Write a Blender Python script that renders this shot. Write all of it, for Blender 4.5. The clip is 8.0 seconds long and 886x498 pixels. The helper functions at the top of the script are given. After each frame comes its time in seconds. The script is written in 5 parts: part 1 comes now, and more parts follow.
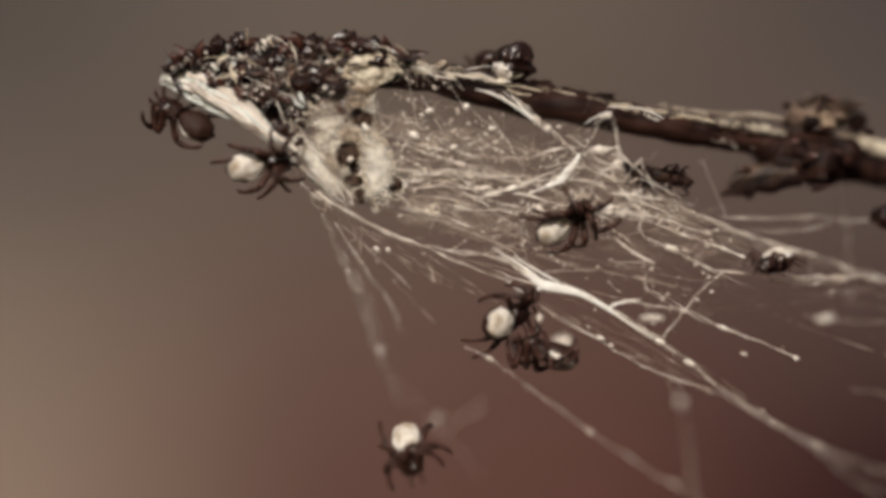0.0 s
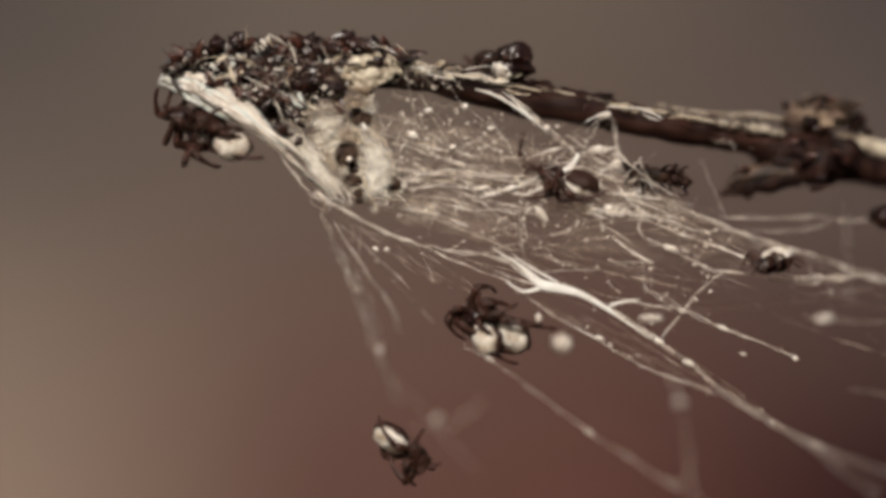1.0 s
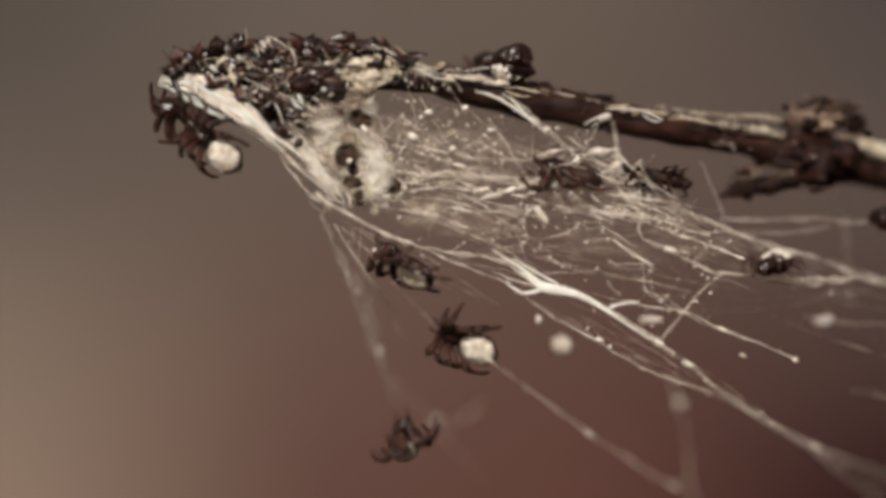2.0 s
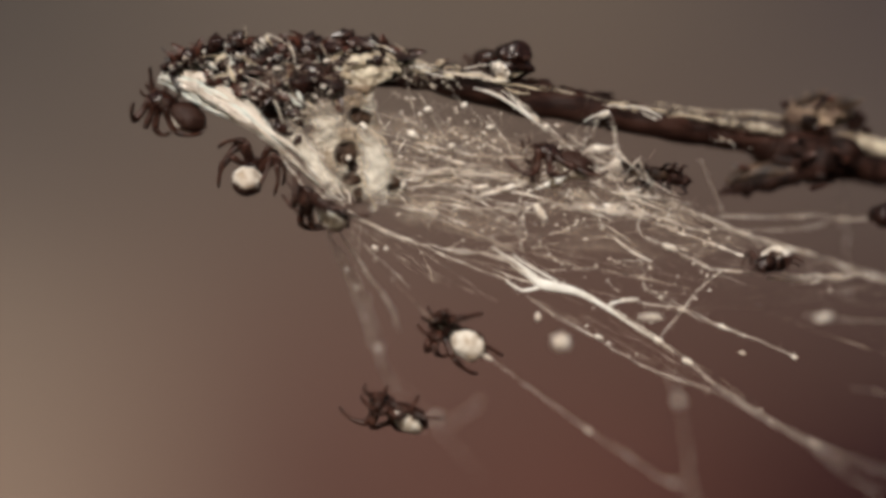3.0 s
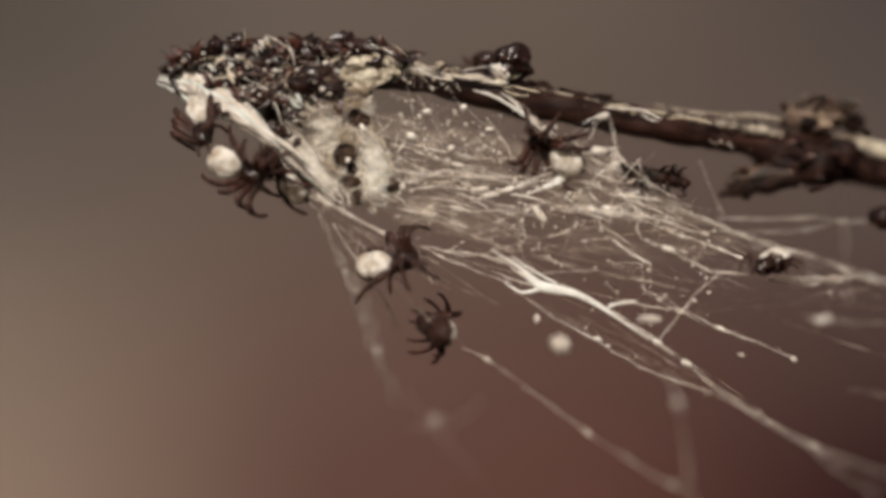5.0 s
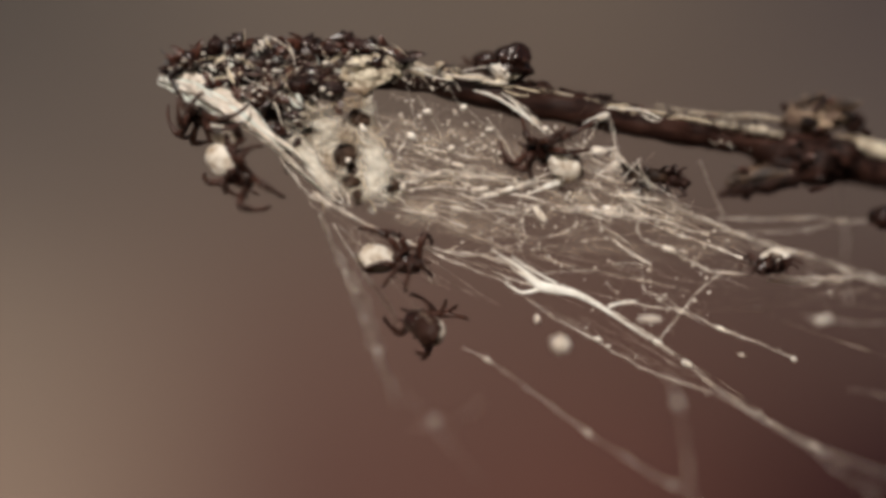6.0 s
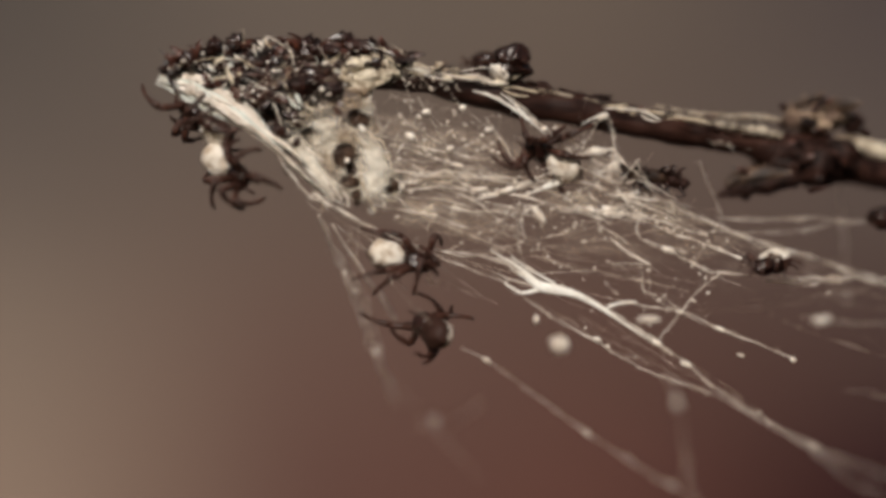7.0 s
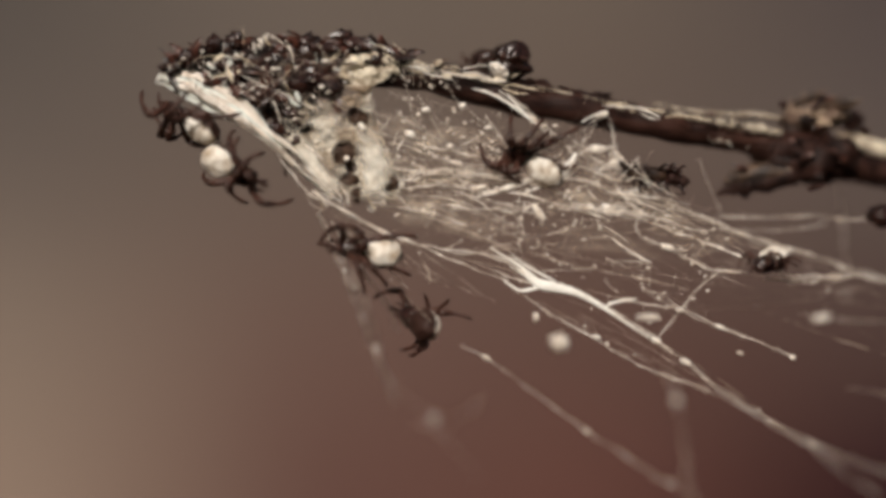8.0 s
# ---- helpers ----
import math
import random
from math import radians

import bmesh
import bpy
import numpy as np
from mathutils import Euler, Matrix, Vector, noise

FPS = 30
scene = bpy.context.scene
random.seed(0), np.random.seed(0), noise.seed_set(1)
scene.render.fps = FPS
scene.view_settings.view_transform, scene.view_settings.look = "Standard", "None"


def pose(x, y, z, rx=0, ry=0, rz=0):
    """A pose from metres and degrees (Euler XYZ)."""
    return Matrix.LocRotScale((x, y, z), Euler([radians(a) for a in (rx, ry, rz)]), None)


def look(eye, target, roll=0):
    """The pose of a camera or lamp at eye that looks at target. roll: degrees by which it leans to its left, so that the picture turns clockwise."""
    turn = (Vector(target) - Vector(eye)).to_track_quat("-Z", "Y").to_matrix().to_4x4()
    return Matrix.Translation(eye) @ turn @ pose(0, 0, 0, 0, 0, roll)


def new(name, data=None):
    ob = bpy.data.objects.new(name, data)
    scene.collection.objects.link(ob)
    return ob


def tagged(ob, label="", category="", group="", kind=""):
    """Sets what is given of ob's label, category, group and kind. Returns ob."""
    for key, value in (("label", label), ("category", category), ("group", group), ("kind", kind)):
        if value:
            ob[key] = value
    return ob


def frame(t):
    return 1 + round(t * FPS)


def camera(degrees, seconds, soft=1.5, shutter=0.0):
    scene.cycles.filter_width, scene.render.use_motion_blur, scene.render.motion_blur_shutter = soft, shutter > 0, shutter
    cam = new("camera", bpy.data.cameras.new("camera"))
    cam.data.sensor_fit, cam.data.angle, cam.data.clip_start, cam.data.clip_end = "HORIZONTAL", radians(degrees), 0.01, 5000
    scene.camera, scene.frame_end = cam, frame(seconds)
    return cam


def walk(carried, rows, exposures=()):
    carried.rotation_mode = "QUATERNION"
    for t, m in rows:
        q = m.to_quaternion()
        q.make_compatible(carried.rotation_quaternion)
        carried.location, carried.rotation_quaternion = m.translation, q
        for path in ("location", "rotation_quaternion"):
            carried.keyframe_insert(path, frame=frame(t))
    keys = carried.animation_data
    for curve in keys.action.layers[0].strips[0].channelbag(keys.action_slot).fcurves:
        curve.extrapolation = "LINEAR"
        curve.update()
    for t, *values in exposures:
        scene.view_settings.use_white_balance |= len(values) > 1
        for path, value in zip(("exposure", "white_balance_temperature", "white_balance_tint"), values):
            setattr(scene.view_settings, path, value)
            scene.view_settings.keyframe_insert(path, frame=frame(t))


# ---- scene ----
MM = 0.001
REACH = 0.1493          # metres from the lens to the plane in focus

# ---- camera: fixed on its stand, with the small weave of the film in its gate ----
cam = camera(30, 8.0, soft=4.15)
cam.data.dof.use_dof = True
cam.data.dof.focus_distance = REACH - 0.0012
cam.data.dof.aperture_fstop = 4.0


def stand(yaw, pitch):
    """The camera's pose, with its small turns in thousandths of a degree."""
    return pose(0, -REACH, 0, 90 + pitch / 1000, 0, yaw / 1000)


walk(cam, [
    (0.0, stand(90, -29)),
    (0.5, stand(90, -43)),
    (1.0, stand(55, -31)),
    (1.5, stand(63, 31)),
    (3.0, stand(29, -70)),
    (3.5, stand(37, -157)),
    (4.0, stand(0, -31)),
    (4.5, stand(0, 0)),
    (6.0, stand(6, 4)),
    (6.5, stand(-12, -10)),
    (7.0, stand(-22, 16)),
    (7.5, stand(-35, -18)),
    (8.0, stand(-35, -59)),
], exposures=[(0.0, -0.36), (0.5, -0.33), (1.5, -0.34), (3.0, -0.34), (3.5, -0.30), (4.0, -0.33), (4.5, -0.36), (6.5, -0.36), (7.5, -0.33), (8.0, -0.28)])

# ---- light ----
world = bpy.data.worlds.new("world")
scene.world = world
world.use_nodes = True
wn = world.node_tree.nodes
sky = wn.new("ShaderNodeTexSky")
sky.sky_type, sky.sun_disc = "NISHITA", False
sky.dust_density, sky.ozone_density = 7.0, 0.3
sky.sun_elevation, sky.sun_rotation = radians(31), radians(191)
world.node_tree.links.new(sky.outputs[0], wn["Background"].inputs[0])
wn["Background"].inputs[1].default_value = 0.06

sun_data = bpy.data.lights.new("sun", "SUN")
sun_data.energy, sun_data.angle, sun_data.color = 3.35, radians(0.6), (1.0, 0.94, 0.89)
sun = new("sun", sun_data)
sun.matrix_world = look((-0.16, -0.84, 0.52), (0, 0, 0))


# ---- materials ----
def nodes_of(name):
    m = bpy.data.materials.new(name)
    m.use_nodes = True
    t = m.node_tree
    return m, t.nodes, t.links, t.nodes["Principled BSDF"]


def surface(name, light, dark, grain=1.5, fine=9.0, rough=0.6, bump=0.4, stretch=(1, 1, 1), spec=0.5,
            low=0.35, high=0.65, sheen=0.0):
    """Two-tone procedural surface with grain at two scales; grain counts per millimetre."""
    m, n, l, p = nodes_of(name)
    co = n.new("ShaderNodeTexCoord")
    mp = n.new("ShaderNodeMapping")
    mp.inputs["Scale"].default_value = [1000 * s for s in stretch]
    l.new(co.outputs["Object"], mp.inputs["Vector"])
    a = n.new("ShaderNodeTexNoise")
    a.inputs["Scale"].default_value, a.inputs["Detail"].default_value = grain * 0.5, 5
    b = n.new("ShaderNodeTexNoise")
    b.inputs["Scale"].default_value, b.inputs["Detail"].default_value = fine * 0.5, 3
    l.new(mp.outputs[0], a.inputs["Vector"])
    l.new(mp.outputs[0], b.inputs["Vector"])
    mix = n.new("ShaderNodeMath")
    mix.operation = "MULTIPLY_ADD"
    mix.inputs[1].default_value, mix.inputs[2].default_value = 0.35, -0.17
    l.new(b.outputs[0], mix.inputs[0])
    add = n.new("ShaderNodeMath")
    l.new(a.outputs[0], add.inputs[0])
    l.new(mix.outputs[0], add.inputs[1])
    ramp = n.new("ShaderNodeValToRGB")
    ramp.color_ramp.elements[0].position, ramp.color_ramp.elements[1].position = low, high
    ramp.color_ramp.elements[0].color = (*dark, 1)
    ramp.color_ramp.elements[1].color = (*light, 1)
    l.new(add.outputs[0], ramp.inputs[0])
    l.new(ramp.outputs[0], p.inputs["Base Color"])
    p.inputs["Roughness"].default_value = rough
    p.inputs["Specular IOR Level"].default_value = spec
    p.inputs["Sheen Weight"].default_value = sheen
    if bump:
        bp = n.new("ShaderNodeBump")
        bp.inputs["Strength"].default_value, bp.inputs["Distance"].default_value = bump, 0.15 * MM
        l.new(add.outputs[0], bp.inputs["Height"])
        l.new(bp.outputs[0], p.inputs["Normal"])
    return m


def silk_film(name, colour, cover_low, cover_high, stretch, grain):
    """Thin silk: mostly open, with denser streaks of thread."""
    m, n, l, p = nodes_of(name)
    p.inputs["Base Color"].default_value = (*colour, 1)
    p.inputs["Roughness"].default_value = 0.55
    co = n.new("ShaderNodeTexCoord")
    mp = n.new("ShaderNodeMapping")
    mp.inputs["Scale"].default_value = [1000 * s for s in stretch]
    mp.inputs["Rotation"].default_value = (0, radians(12), 0)
    l.new(co.outputs["Object"], mp.inputs["Vector"])
    a = n.new("ShaderNodeTexNoise")
    a.inputs["Scale"].default_value, a.inputs["Detail"].default_value = grain, 6
    a.inputs["Distortion"].default_value = 0.6
    l.new(mp.outputs[0], a.inputs["Vector"])
    r = n.new("ShaderNodeMapRange")
    r.inputs[1].default_value, r.inputs[2].default_value = 0.44, 0.68
    r.inputs[3].default_value, r.inputs[4].default_value = cover_low, cover_high
    l.new(a.outputs[0], r.inputs[0])
    l.new(r.outputs[0], p.inputs["Alpha"])
    return m


M_BARK = surface("bark", (0.054, 0.023, 0.016), (0.013, 0.0052, 0.004), 1.8, 9, 0.6, 1.0, (0.10, 1, 1), spec=0.15, low=0.40, high=0.74)
M_BUD = surface("bud_scale", (0.12, 0.072, 0.045), (0.012, 0.006, 0.004), 1.0, 5, 0.6, 0.8)
M_WOOL = surface("woolly_bud", (0.36, 0.265, 0.185), (0.10, 0.060, 0.042), 0.5, 3, 0.8, 0.9, low=0.38, high=0.62)
# insect abdomens, and the lumps that stand in for shade inside the nest's holes
M_HOLLOW = surface("husk_and_hole_shade", (0.055, 0.030, 0.018), (0.013, 0.007, 0.005), 1.0, 6, 0.6, 0.9, spec=0.2)
M_CHITIN = surface("chitin", (0.032, 0.0125, 0.009), (0.008, 0.0034, 0.0026), 1.5, 8, 0.26, 0.5, spec=0.5)
M_KNOT = surface("knotted_bark", (0.034, 0.0145, 0.0105), (0.006, 0.0027, 0.0022), 1.6, 8, 0.6, 1.0, spec=0.15)
M_SHARD = surface("husk_shard", (0.108, 0.035, 0.021), (0.012, 0.005, 0.0034), 1.4, 7, 0.34, 1.0, spec=0.4, low=0.42, high=0.72)
M_LEG = surface("leg_cuticle", (0.060, 0.0245, 0.0165), (0.020, 0.0088, 0.006), 1.6, 9, 0.42, 0.4, spec=0.3)
M_SILK = surface("silk", (0.94, 0.89, 0.81), (0.64, 0.55, 0.46), 1.2, 8, 0.32, 0.5, spec=0.7)
M_THREAD = surface("thread_silk", (0.86, 0.74, 0.62), (0.30, 0.22, 0.165), 0.6, 3, 0.3, 0.0, spec=0.7)
M_RIBBON = surface("combed_silk", (0.74, 0.78, 0.73), (0.50, 0.51, 0.46), 0.9, 5, 0.6, 0.5, (0.45, 1, 1.6), low=0.3, high=0.66)
M_NEST = surface("matted_silk", (0.70, 0.61, 0.46), (0.36, 0.28, 0.19), 0.7, 4.0, 0.65, 0.8, low=0.36, high=0.6)


def open_silk(m, low, high, scale, edges=True):
    """Makes a silk surface thin and open in patches, and thinner towards its edges."""
    n, l = m.node_tree.nodes, m.node_tree.links
    p = n["Principled BSDF"]
    co = n.new("ShaderNodeTexCoord")
    mp = n.new("ShaderNodeMapping")
    mp.inputs["Scale"].default_value = (1000, 1000, 1000)
    l.new(co.outputs["Object"], mp.inputs["Vector"])
    a = n.new("ShaderNodeTexNoise")
    a.inputs["Scale"].default_value, a.inputs["Detail"].default_value = scale, 5
    l.new(mp.outputs[0], a.inputs["Vector"])
    r = n.new("ShaderNodeMapRange")
    r.inputs[1].default_value, r.inputs[2].default_value = 0.40, 0.60
    r.inputs[3].default_value, r.inputs[4].default_value = low, high
    l.new(a.outputs[0], r.inputs[0])
    if not edges:
        l.new(r.outputs[0], p.inputs["Alpha"])
        return
    body = n.new("ShaderNodeAttribute")
    body.attribute_name = "cover"
    thin = n.new("ShaderNodeMath")
    thin.operation = "MULTIPLY"
    l.new(r.outputs[0], thin.inputs[0])
    l.new(body.outputs["Fac"], thin.inputs[1])
    l.new(thin.outputs[0], p.inputs["Alpha"])


M_WALL = surface("nest_wall_silk", (0.68, 0.62, 0.52), (0.34, 0.26, 0.18), 0.8, 3.6, 0.75, 0.35, low=0.36, high=0.60)
open_silk(M_WALL, 0.30, 0.85, 0.45)
M_LOBE = surface("felted_silk", (0.80, 0.76, 0.67), (0.55, 0.48, 0.38), 0.6, 3.6, 0.75, 0.3, low=0.34, high=0.62)
open_silk(M_LOBE, 0.55, 1.0, 0.5)
M_PATCH = surface("matted_web_silk", (0.92, 0.88, 0.82), (0.50, 0.43, 0.36), 1.0, 4.0, 0.5, 0.5)
open_silk(M_PATCH, 0.05, 0.85, 1.1)
M_BAND = surface("drawn_silk", (0.92, 0.91, 0.86), (0.66, 0.62, 0.56), 0.9, 6, 0.4, 0.5, spec=0.6)
M_STRAND = surface("strand_silk", (0.96, 0.90, 0.82), (0.72, 0.62, 0.52), 1.2, 8, 0.32, 0.4, spec=0.7)
# opacity varies along strands and threads to imitate their broken glints
open_silk(M_STRAND, 0.42, 1.0, 0.55, edges=False)
open_silk(M_THREAD, 0.30, 1.0, 0.6, edges=False)
M_WALLTHREAD = surface("nest_thread", (0.62, 0.53, 0.40), (0.36, 0.28, 0.19), 0.7, 4.0, 0.65, 0.8)
M_HAZE = surface("loose_silk", (0.78, 0.70, 0.58), (0.46, 0.37, 0.28), 0.6, 3.0, 0.7, 0.2, (0.3, 1, 1))
open_silk(M_HAZE, 0.02, 0.42, 0.55)
M_SHEATH = surface("sheath_silk", (0.60, 0.53, 0.42), (0.18, 0.13, 0.09), 1.0, 5.0, 0.65, 0.9, (0.4, 1, 1), low=0.36, high=0.62)
open_silk(M_SHEATH, 0.25, 1.0, 0.7, edges=False)
M_LEAF = surface("dry_leaf", (0.72, 0.65, 0.51), (0.19, 0.13, 0.08), 0.8, 5, 0.55, 0.8, low=0.38, high=0.62)
M_FILM = silk_film("silk_film", (0.62, 0.51, 0.40), 0.0, 0.15, (0.22, 1, 1.0), 0.7)


def abdomen_material():
    """Cream patch on the back with faint brown mottling, dark brown flanks and belly."""
    m, n, l, p = nodes_of("abdomen")
    co = n.new("ShaderNodeTexCoord")
    mp = n.new("ShaderNodeMapping")
    mp.inputs["Scale"].default_value = (1000, 1000, 1000)
    l.new(co.outputs["Object"], mp.inputs["Vector"])
    ns = n.new("ShaderNodeTexNoise")
    ns.inputs["Scale"].default_value, ns.inputs["Detail"].default_value = 1.6, 4
    l.new(mp.outputs[0], ns.inputs["Vector"])
    sep = n.new("ShaderNodeSeparateXYZ")
    l.new(mp.outputs[0], sep.inputs[0])
    edge = n.new("ShaderNodeMath")
    edge.operation = "MULTIPLY_ADD"
    edge.inputs[1].default_value = 0.9
    l.new(ns.outputs[0], edge.inputs[0])
    l.new(sep.outputs[2], edge.inputs[2])
    cover = n.new("ShaderNodeMapRange")
    cover.inputs[1].default_value, cover.inputs[2].default_value = 0.48, 0.78
    l.new(edge.outputs[0], cover.inputs[0])
    bands = n.new("ShaderNodeTexNoise")
    bands.inputs["Scale"].default_value, bands.inputs["Detail"].default_value = 0.9, 4
    l.new(mp.outputs[0], bands.inputs["Vector"])
    back = n.new("ShaderNodeValToRGB")
    back.color_ramp.elements[0].position, back.color_ramp.elements[1].position = 0.34, 0.58
    back.color_ramp.elements[0].color = (0.42, 0.33, 0.24, 1)
    back.color_ramp.elements[1].color = (0.80, 0.75, 0.67, 1)
    l.new(bands.outputs[0], back.inputs[0])
    mix = n.new("ShaderNodeMix")
    mix.data_type = "RGBA"
    mix.inputs[6].default_value = (0.033, 0.0135, 0.009, 1)
    l.new(cover.outputs[0], mix.inputs[0])
    l.new(back.outputs[0], mix.inputs[7])
    l.new(mix.outputs[2], p.inputs["Base Color"])
    p.inputs["Roughness"].default_value = 0.62
    p.inputs["Specular IOR Level"].default_value = 0.25
    bp = n.new("ShaderNodeBump")
    bp.inputs["Strength"].default_value, bp.inputs["Distance"].default_value = 0.3, 0.1 * MM
    l.new(ns.outputs[0], bp.inputs["Height"])
    l.new(bp.outputs[0], p.inputs["Normal"])
    return m


M_ABDOMEN = abdomen_material()


def backdrop_material():
    """Soft brown and grey distance: paler to one side, red-brown below."""
    m, n, l, p = nodes_of("distance")
    co = n.new("ShaderNodeTexCoord")
    sep = n.new("ShaderNodeSeparateXYZ")
    l.new(co.outputs["Object"], sep.inputs[0])

    def span(out, a, b):
        r = n.new("ShaderNodeMapRange")
        r.interpolation_type = "LINEAR"
        r.inputs[1].default_value, r.inputs[2].default_value = a, b
        l.new(out, r.inputs[0])
        return r.outputs[0]

    def blend(f, a, b):
        x = n.new("ShaderNodeMix")
        x.data_type = "RGBA"
        l.new(f, x.inputs[0])
        for k, c in ((6, a), (7, b)):
            if isinstance(c, tuple):
                x.inputs[k].default_value = (*c, 1)
            else:
                l.new(c, x.inputs[k])
        return x.outputs[2]

    # tones by height, from pale to the one side to red-brown at the other
    bands = (
        ((0.262, 0.198, 0.159), (0.120, 0.067, 0.057), (0.116, 0.054, 0.045), (0.025, 0.009, 0.011)),
        ((0.216, 0.171, 0.141), (0.136, 0.086, 0.073), (0.111, 0.065, 0.055), (0.072, 0.045, 0.041)),
        ((0.127, 0.105, 0.094), (0.133, 0.103, 0.088), (0.122, 0.091, 0.078), (0.100, 0.081, 0.074)),
        ((0.091, 0.080, 0.074), (0.138, 0.115, 0.100), (0.133, 0.108, 0.092), (0.080, 0.066, 0.066)),
    )
    cuts = ((-0.206, -0.07), (-0.07, 0.067), (0.067, 0.206))
    levels = ((-0.116, -0.042), (-0.042, 0.037), (0.037, 0.116))
    rows = []
    for band in bands:
        c = band[0]
        for k in range(3):
            c = blend(span(sep.outputs[0], *cuts[k]), c, band[k + 1])
        rows.append(c)
    full = rows[0]
    for k in range(3):
        full = blend(span(sep.outputs[2], *levels[k]), full, rows[k + 1])
    ns = n.new("ShaderNodeTexNoise")
    ns.inputs["Scale"].default_value, ns.inputs["Detail"].default_value = 9, 2
    l.new(co.outputs["Object"], ns.inputs["Vector"])
    rough = n.new("ShaderNodeMapRange")
    rough.inputs[3].default_value, rough.inputs[4].default_value = 0.86, 0.97
    l.new(ns.outputs[0], rough.inputs[0])
    sc = n.new("ShaderNodeVectorMath")
    sc.operation = "SCALE"
    l.new(full, sc.inputs[0])
    l.new(rough.outputs[0], sc.inputs["Scale"])
    l.new(sc.outputs[0], p.inputs["Base Color"])
    p.inputs["Roughness"].default_value = 1.0
    p.inputs["Specular IOR Level"].default_value = 0.0
    return m


M_BACK = backdrop_material()


# ---- building helpers (plan in millimetres: across, up, depth behind the plane in focus) ----
def at(p, d=0.0):
    """The place that shows at p (mm across and up in the plane in focus), d mm behind that plane."""
    k = (REACH + d * MM) / REACH
    return Vector((p[0] * MM * k, d * MM, p[1] * MM * k))


def finish(bm, name, material, smooth=True):
    me = bpy.data.meshes.new(name)
    bmesh.ops.recalc_face_normals(bm, faces=bm.faces[:])
    for f in bm.faces:
        f.smooth = smooth
    bm.to_mesh(me)
    bm.free()
    me.materials.append(material)
    return me


def part(name, bm, material, parent, label="", smooth=True):
    ob = new(name, finish(bm, name, material, smooth))
    ob.parent = parent
    if label:
        tagged(ob, label)
    return ob


def spline(pts, per=6):
    """Points along a smooth curve through pts, each a tuple of numbers."""
    q = np.array(pts, float)
    if len(q) == 2:
        return [q[0] + (q[1] - q[0]) * i / per for i in range(per + 1)]
    out = []
    for i in range(len(q) - 1):
        a, b, c, d = q[max(i - 1, 0)], q[i], q[i + 1], q[min(i + 2, len(q) - 1)]
        for j in range(per):
            t = j / per
            out.append(0.5 * (2 * b + (c - a) * t + (2 * a - 5 * b + 4 * c - d) * t * t + (3 * b - a - 3 * c + d) * t ** 3))
    out.append(q[-1])
    return out


def tube(bm, places, radii, sides=6, flat=1.0, knobs=0.0, seed=0.0):
    """A closed tube through places (Vectors, metres) with radii in metres."""
    rings, n, prev = [], len(places), None
    for i in range(n):
        way = (places[min(i + 1, n - 1)] - places[max(i - 1, 0)]).normalized()
        side = way.cross(Vector((0, -1, 0)))
        if side.length < 0.05:
            side = way.cross(Vector((1, 0, 0)))
        side.normalize()
        if prev is not None and side.dot(prev) < 0:
            side = -side
        prev = side
        face = side.cross(way).normalized()
        ring = []
        for k in range(sides):
            a = math.tau * k / sides
            r = radii[i]
            if knobs:
                w = (side * math.cos(a) + face * math.sin(a)) * r
                r *= 1 + knobs * noise.noise((places[i] + w) * (0.55 / max(radii[i], 1e-5)) + Vector((seed, 0, 0)))
            ring.append(bm.verts.new(places[i] + side * math.cos(a) * r + face * math.sin(a) * r * flat))
        rings.append(ring)
    for a, b in zip(rings, rings[1:]):
        for k in range(sides):
            bm.faces.new((a[k], a[(k + 1) % sides], b[(k + 1) % sides], b[k]))
    bm.faces.new(rings[0])
    bm.faces.new(rings[-1][::-1])


def lump(bm, centre, radii, turn=None, rough=0.15, freq=1.0, level=3, seed=0.0):
    """An uneven ellipsoid (metres)."""
    made = bmesh.ops.create_icosphere(bm, subdivisions=level, radius=1.0)["verts"]
    turn = turn or Matrix.Identity(3)
    for v in made:
        k = 1 + rough * noise.noise(v.co * freq * 1.7 + Vector((seed, seed * 0.7, 3.1)))
        k += rough * 0.5 * noise.noise(v.co * freq * 4.3 + Vector((seed, 9.1, seed)))
        v.co = centre + turn @ Vector([v.co[i] * radii[i] * k for i in range(3)])


def thing(name, place, label, category, group="", kind=""):
    ob = new(name)
    ob.location = place
    ob.empty_display_size = 0.002
    return tagged(ob, label, category, group, kind)


def spin(a, b=0.0, c=0.0):
    """Turn: a degrees in the picture's plane, then b and c about the other axes."""
    return Euler((radians(b), -radians(a), radians(c))).to_matrix()


# ---- the distance ----
bm = bmesh.new()
for x in range(9):
    for z in range(9):
        bm.verts.new((-2.0 + 0.5 * x, 0.02 * math.sin(x * 1.3) * math.cos(z), -2.0 + 0.5 * z))
bm.verts.ensure_lookup_table()
for x in range(8):
    for z in range(8):
        a = x * 9 + z
        bm.faces.new((bm.verts[a], bm.verts[a + 9], bm.verts[a + 10], bm.verts[a + 1]))
back = new("backdrop", finish(bm, "backdrop", M_BACK))
back.location = (0, 0.62, 0)
tagged(back, "soft brown and grey distance, out of focus behind the twig", "backdrop", kind="structure")

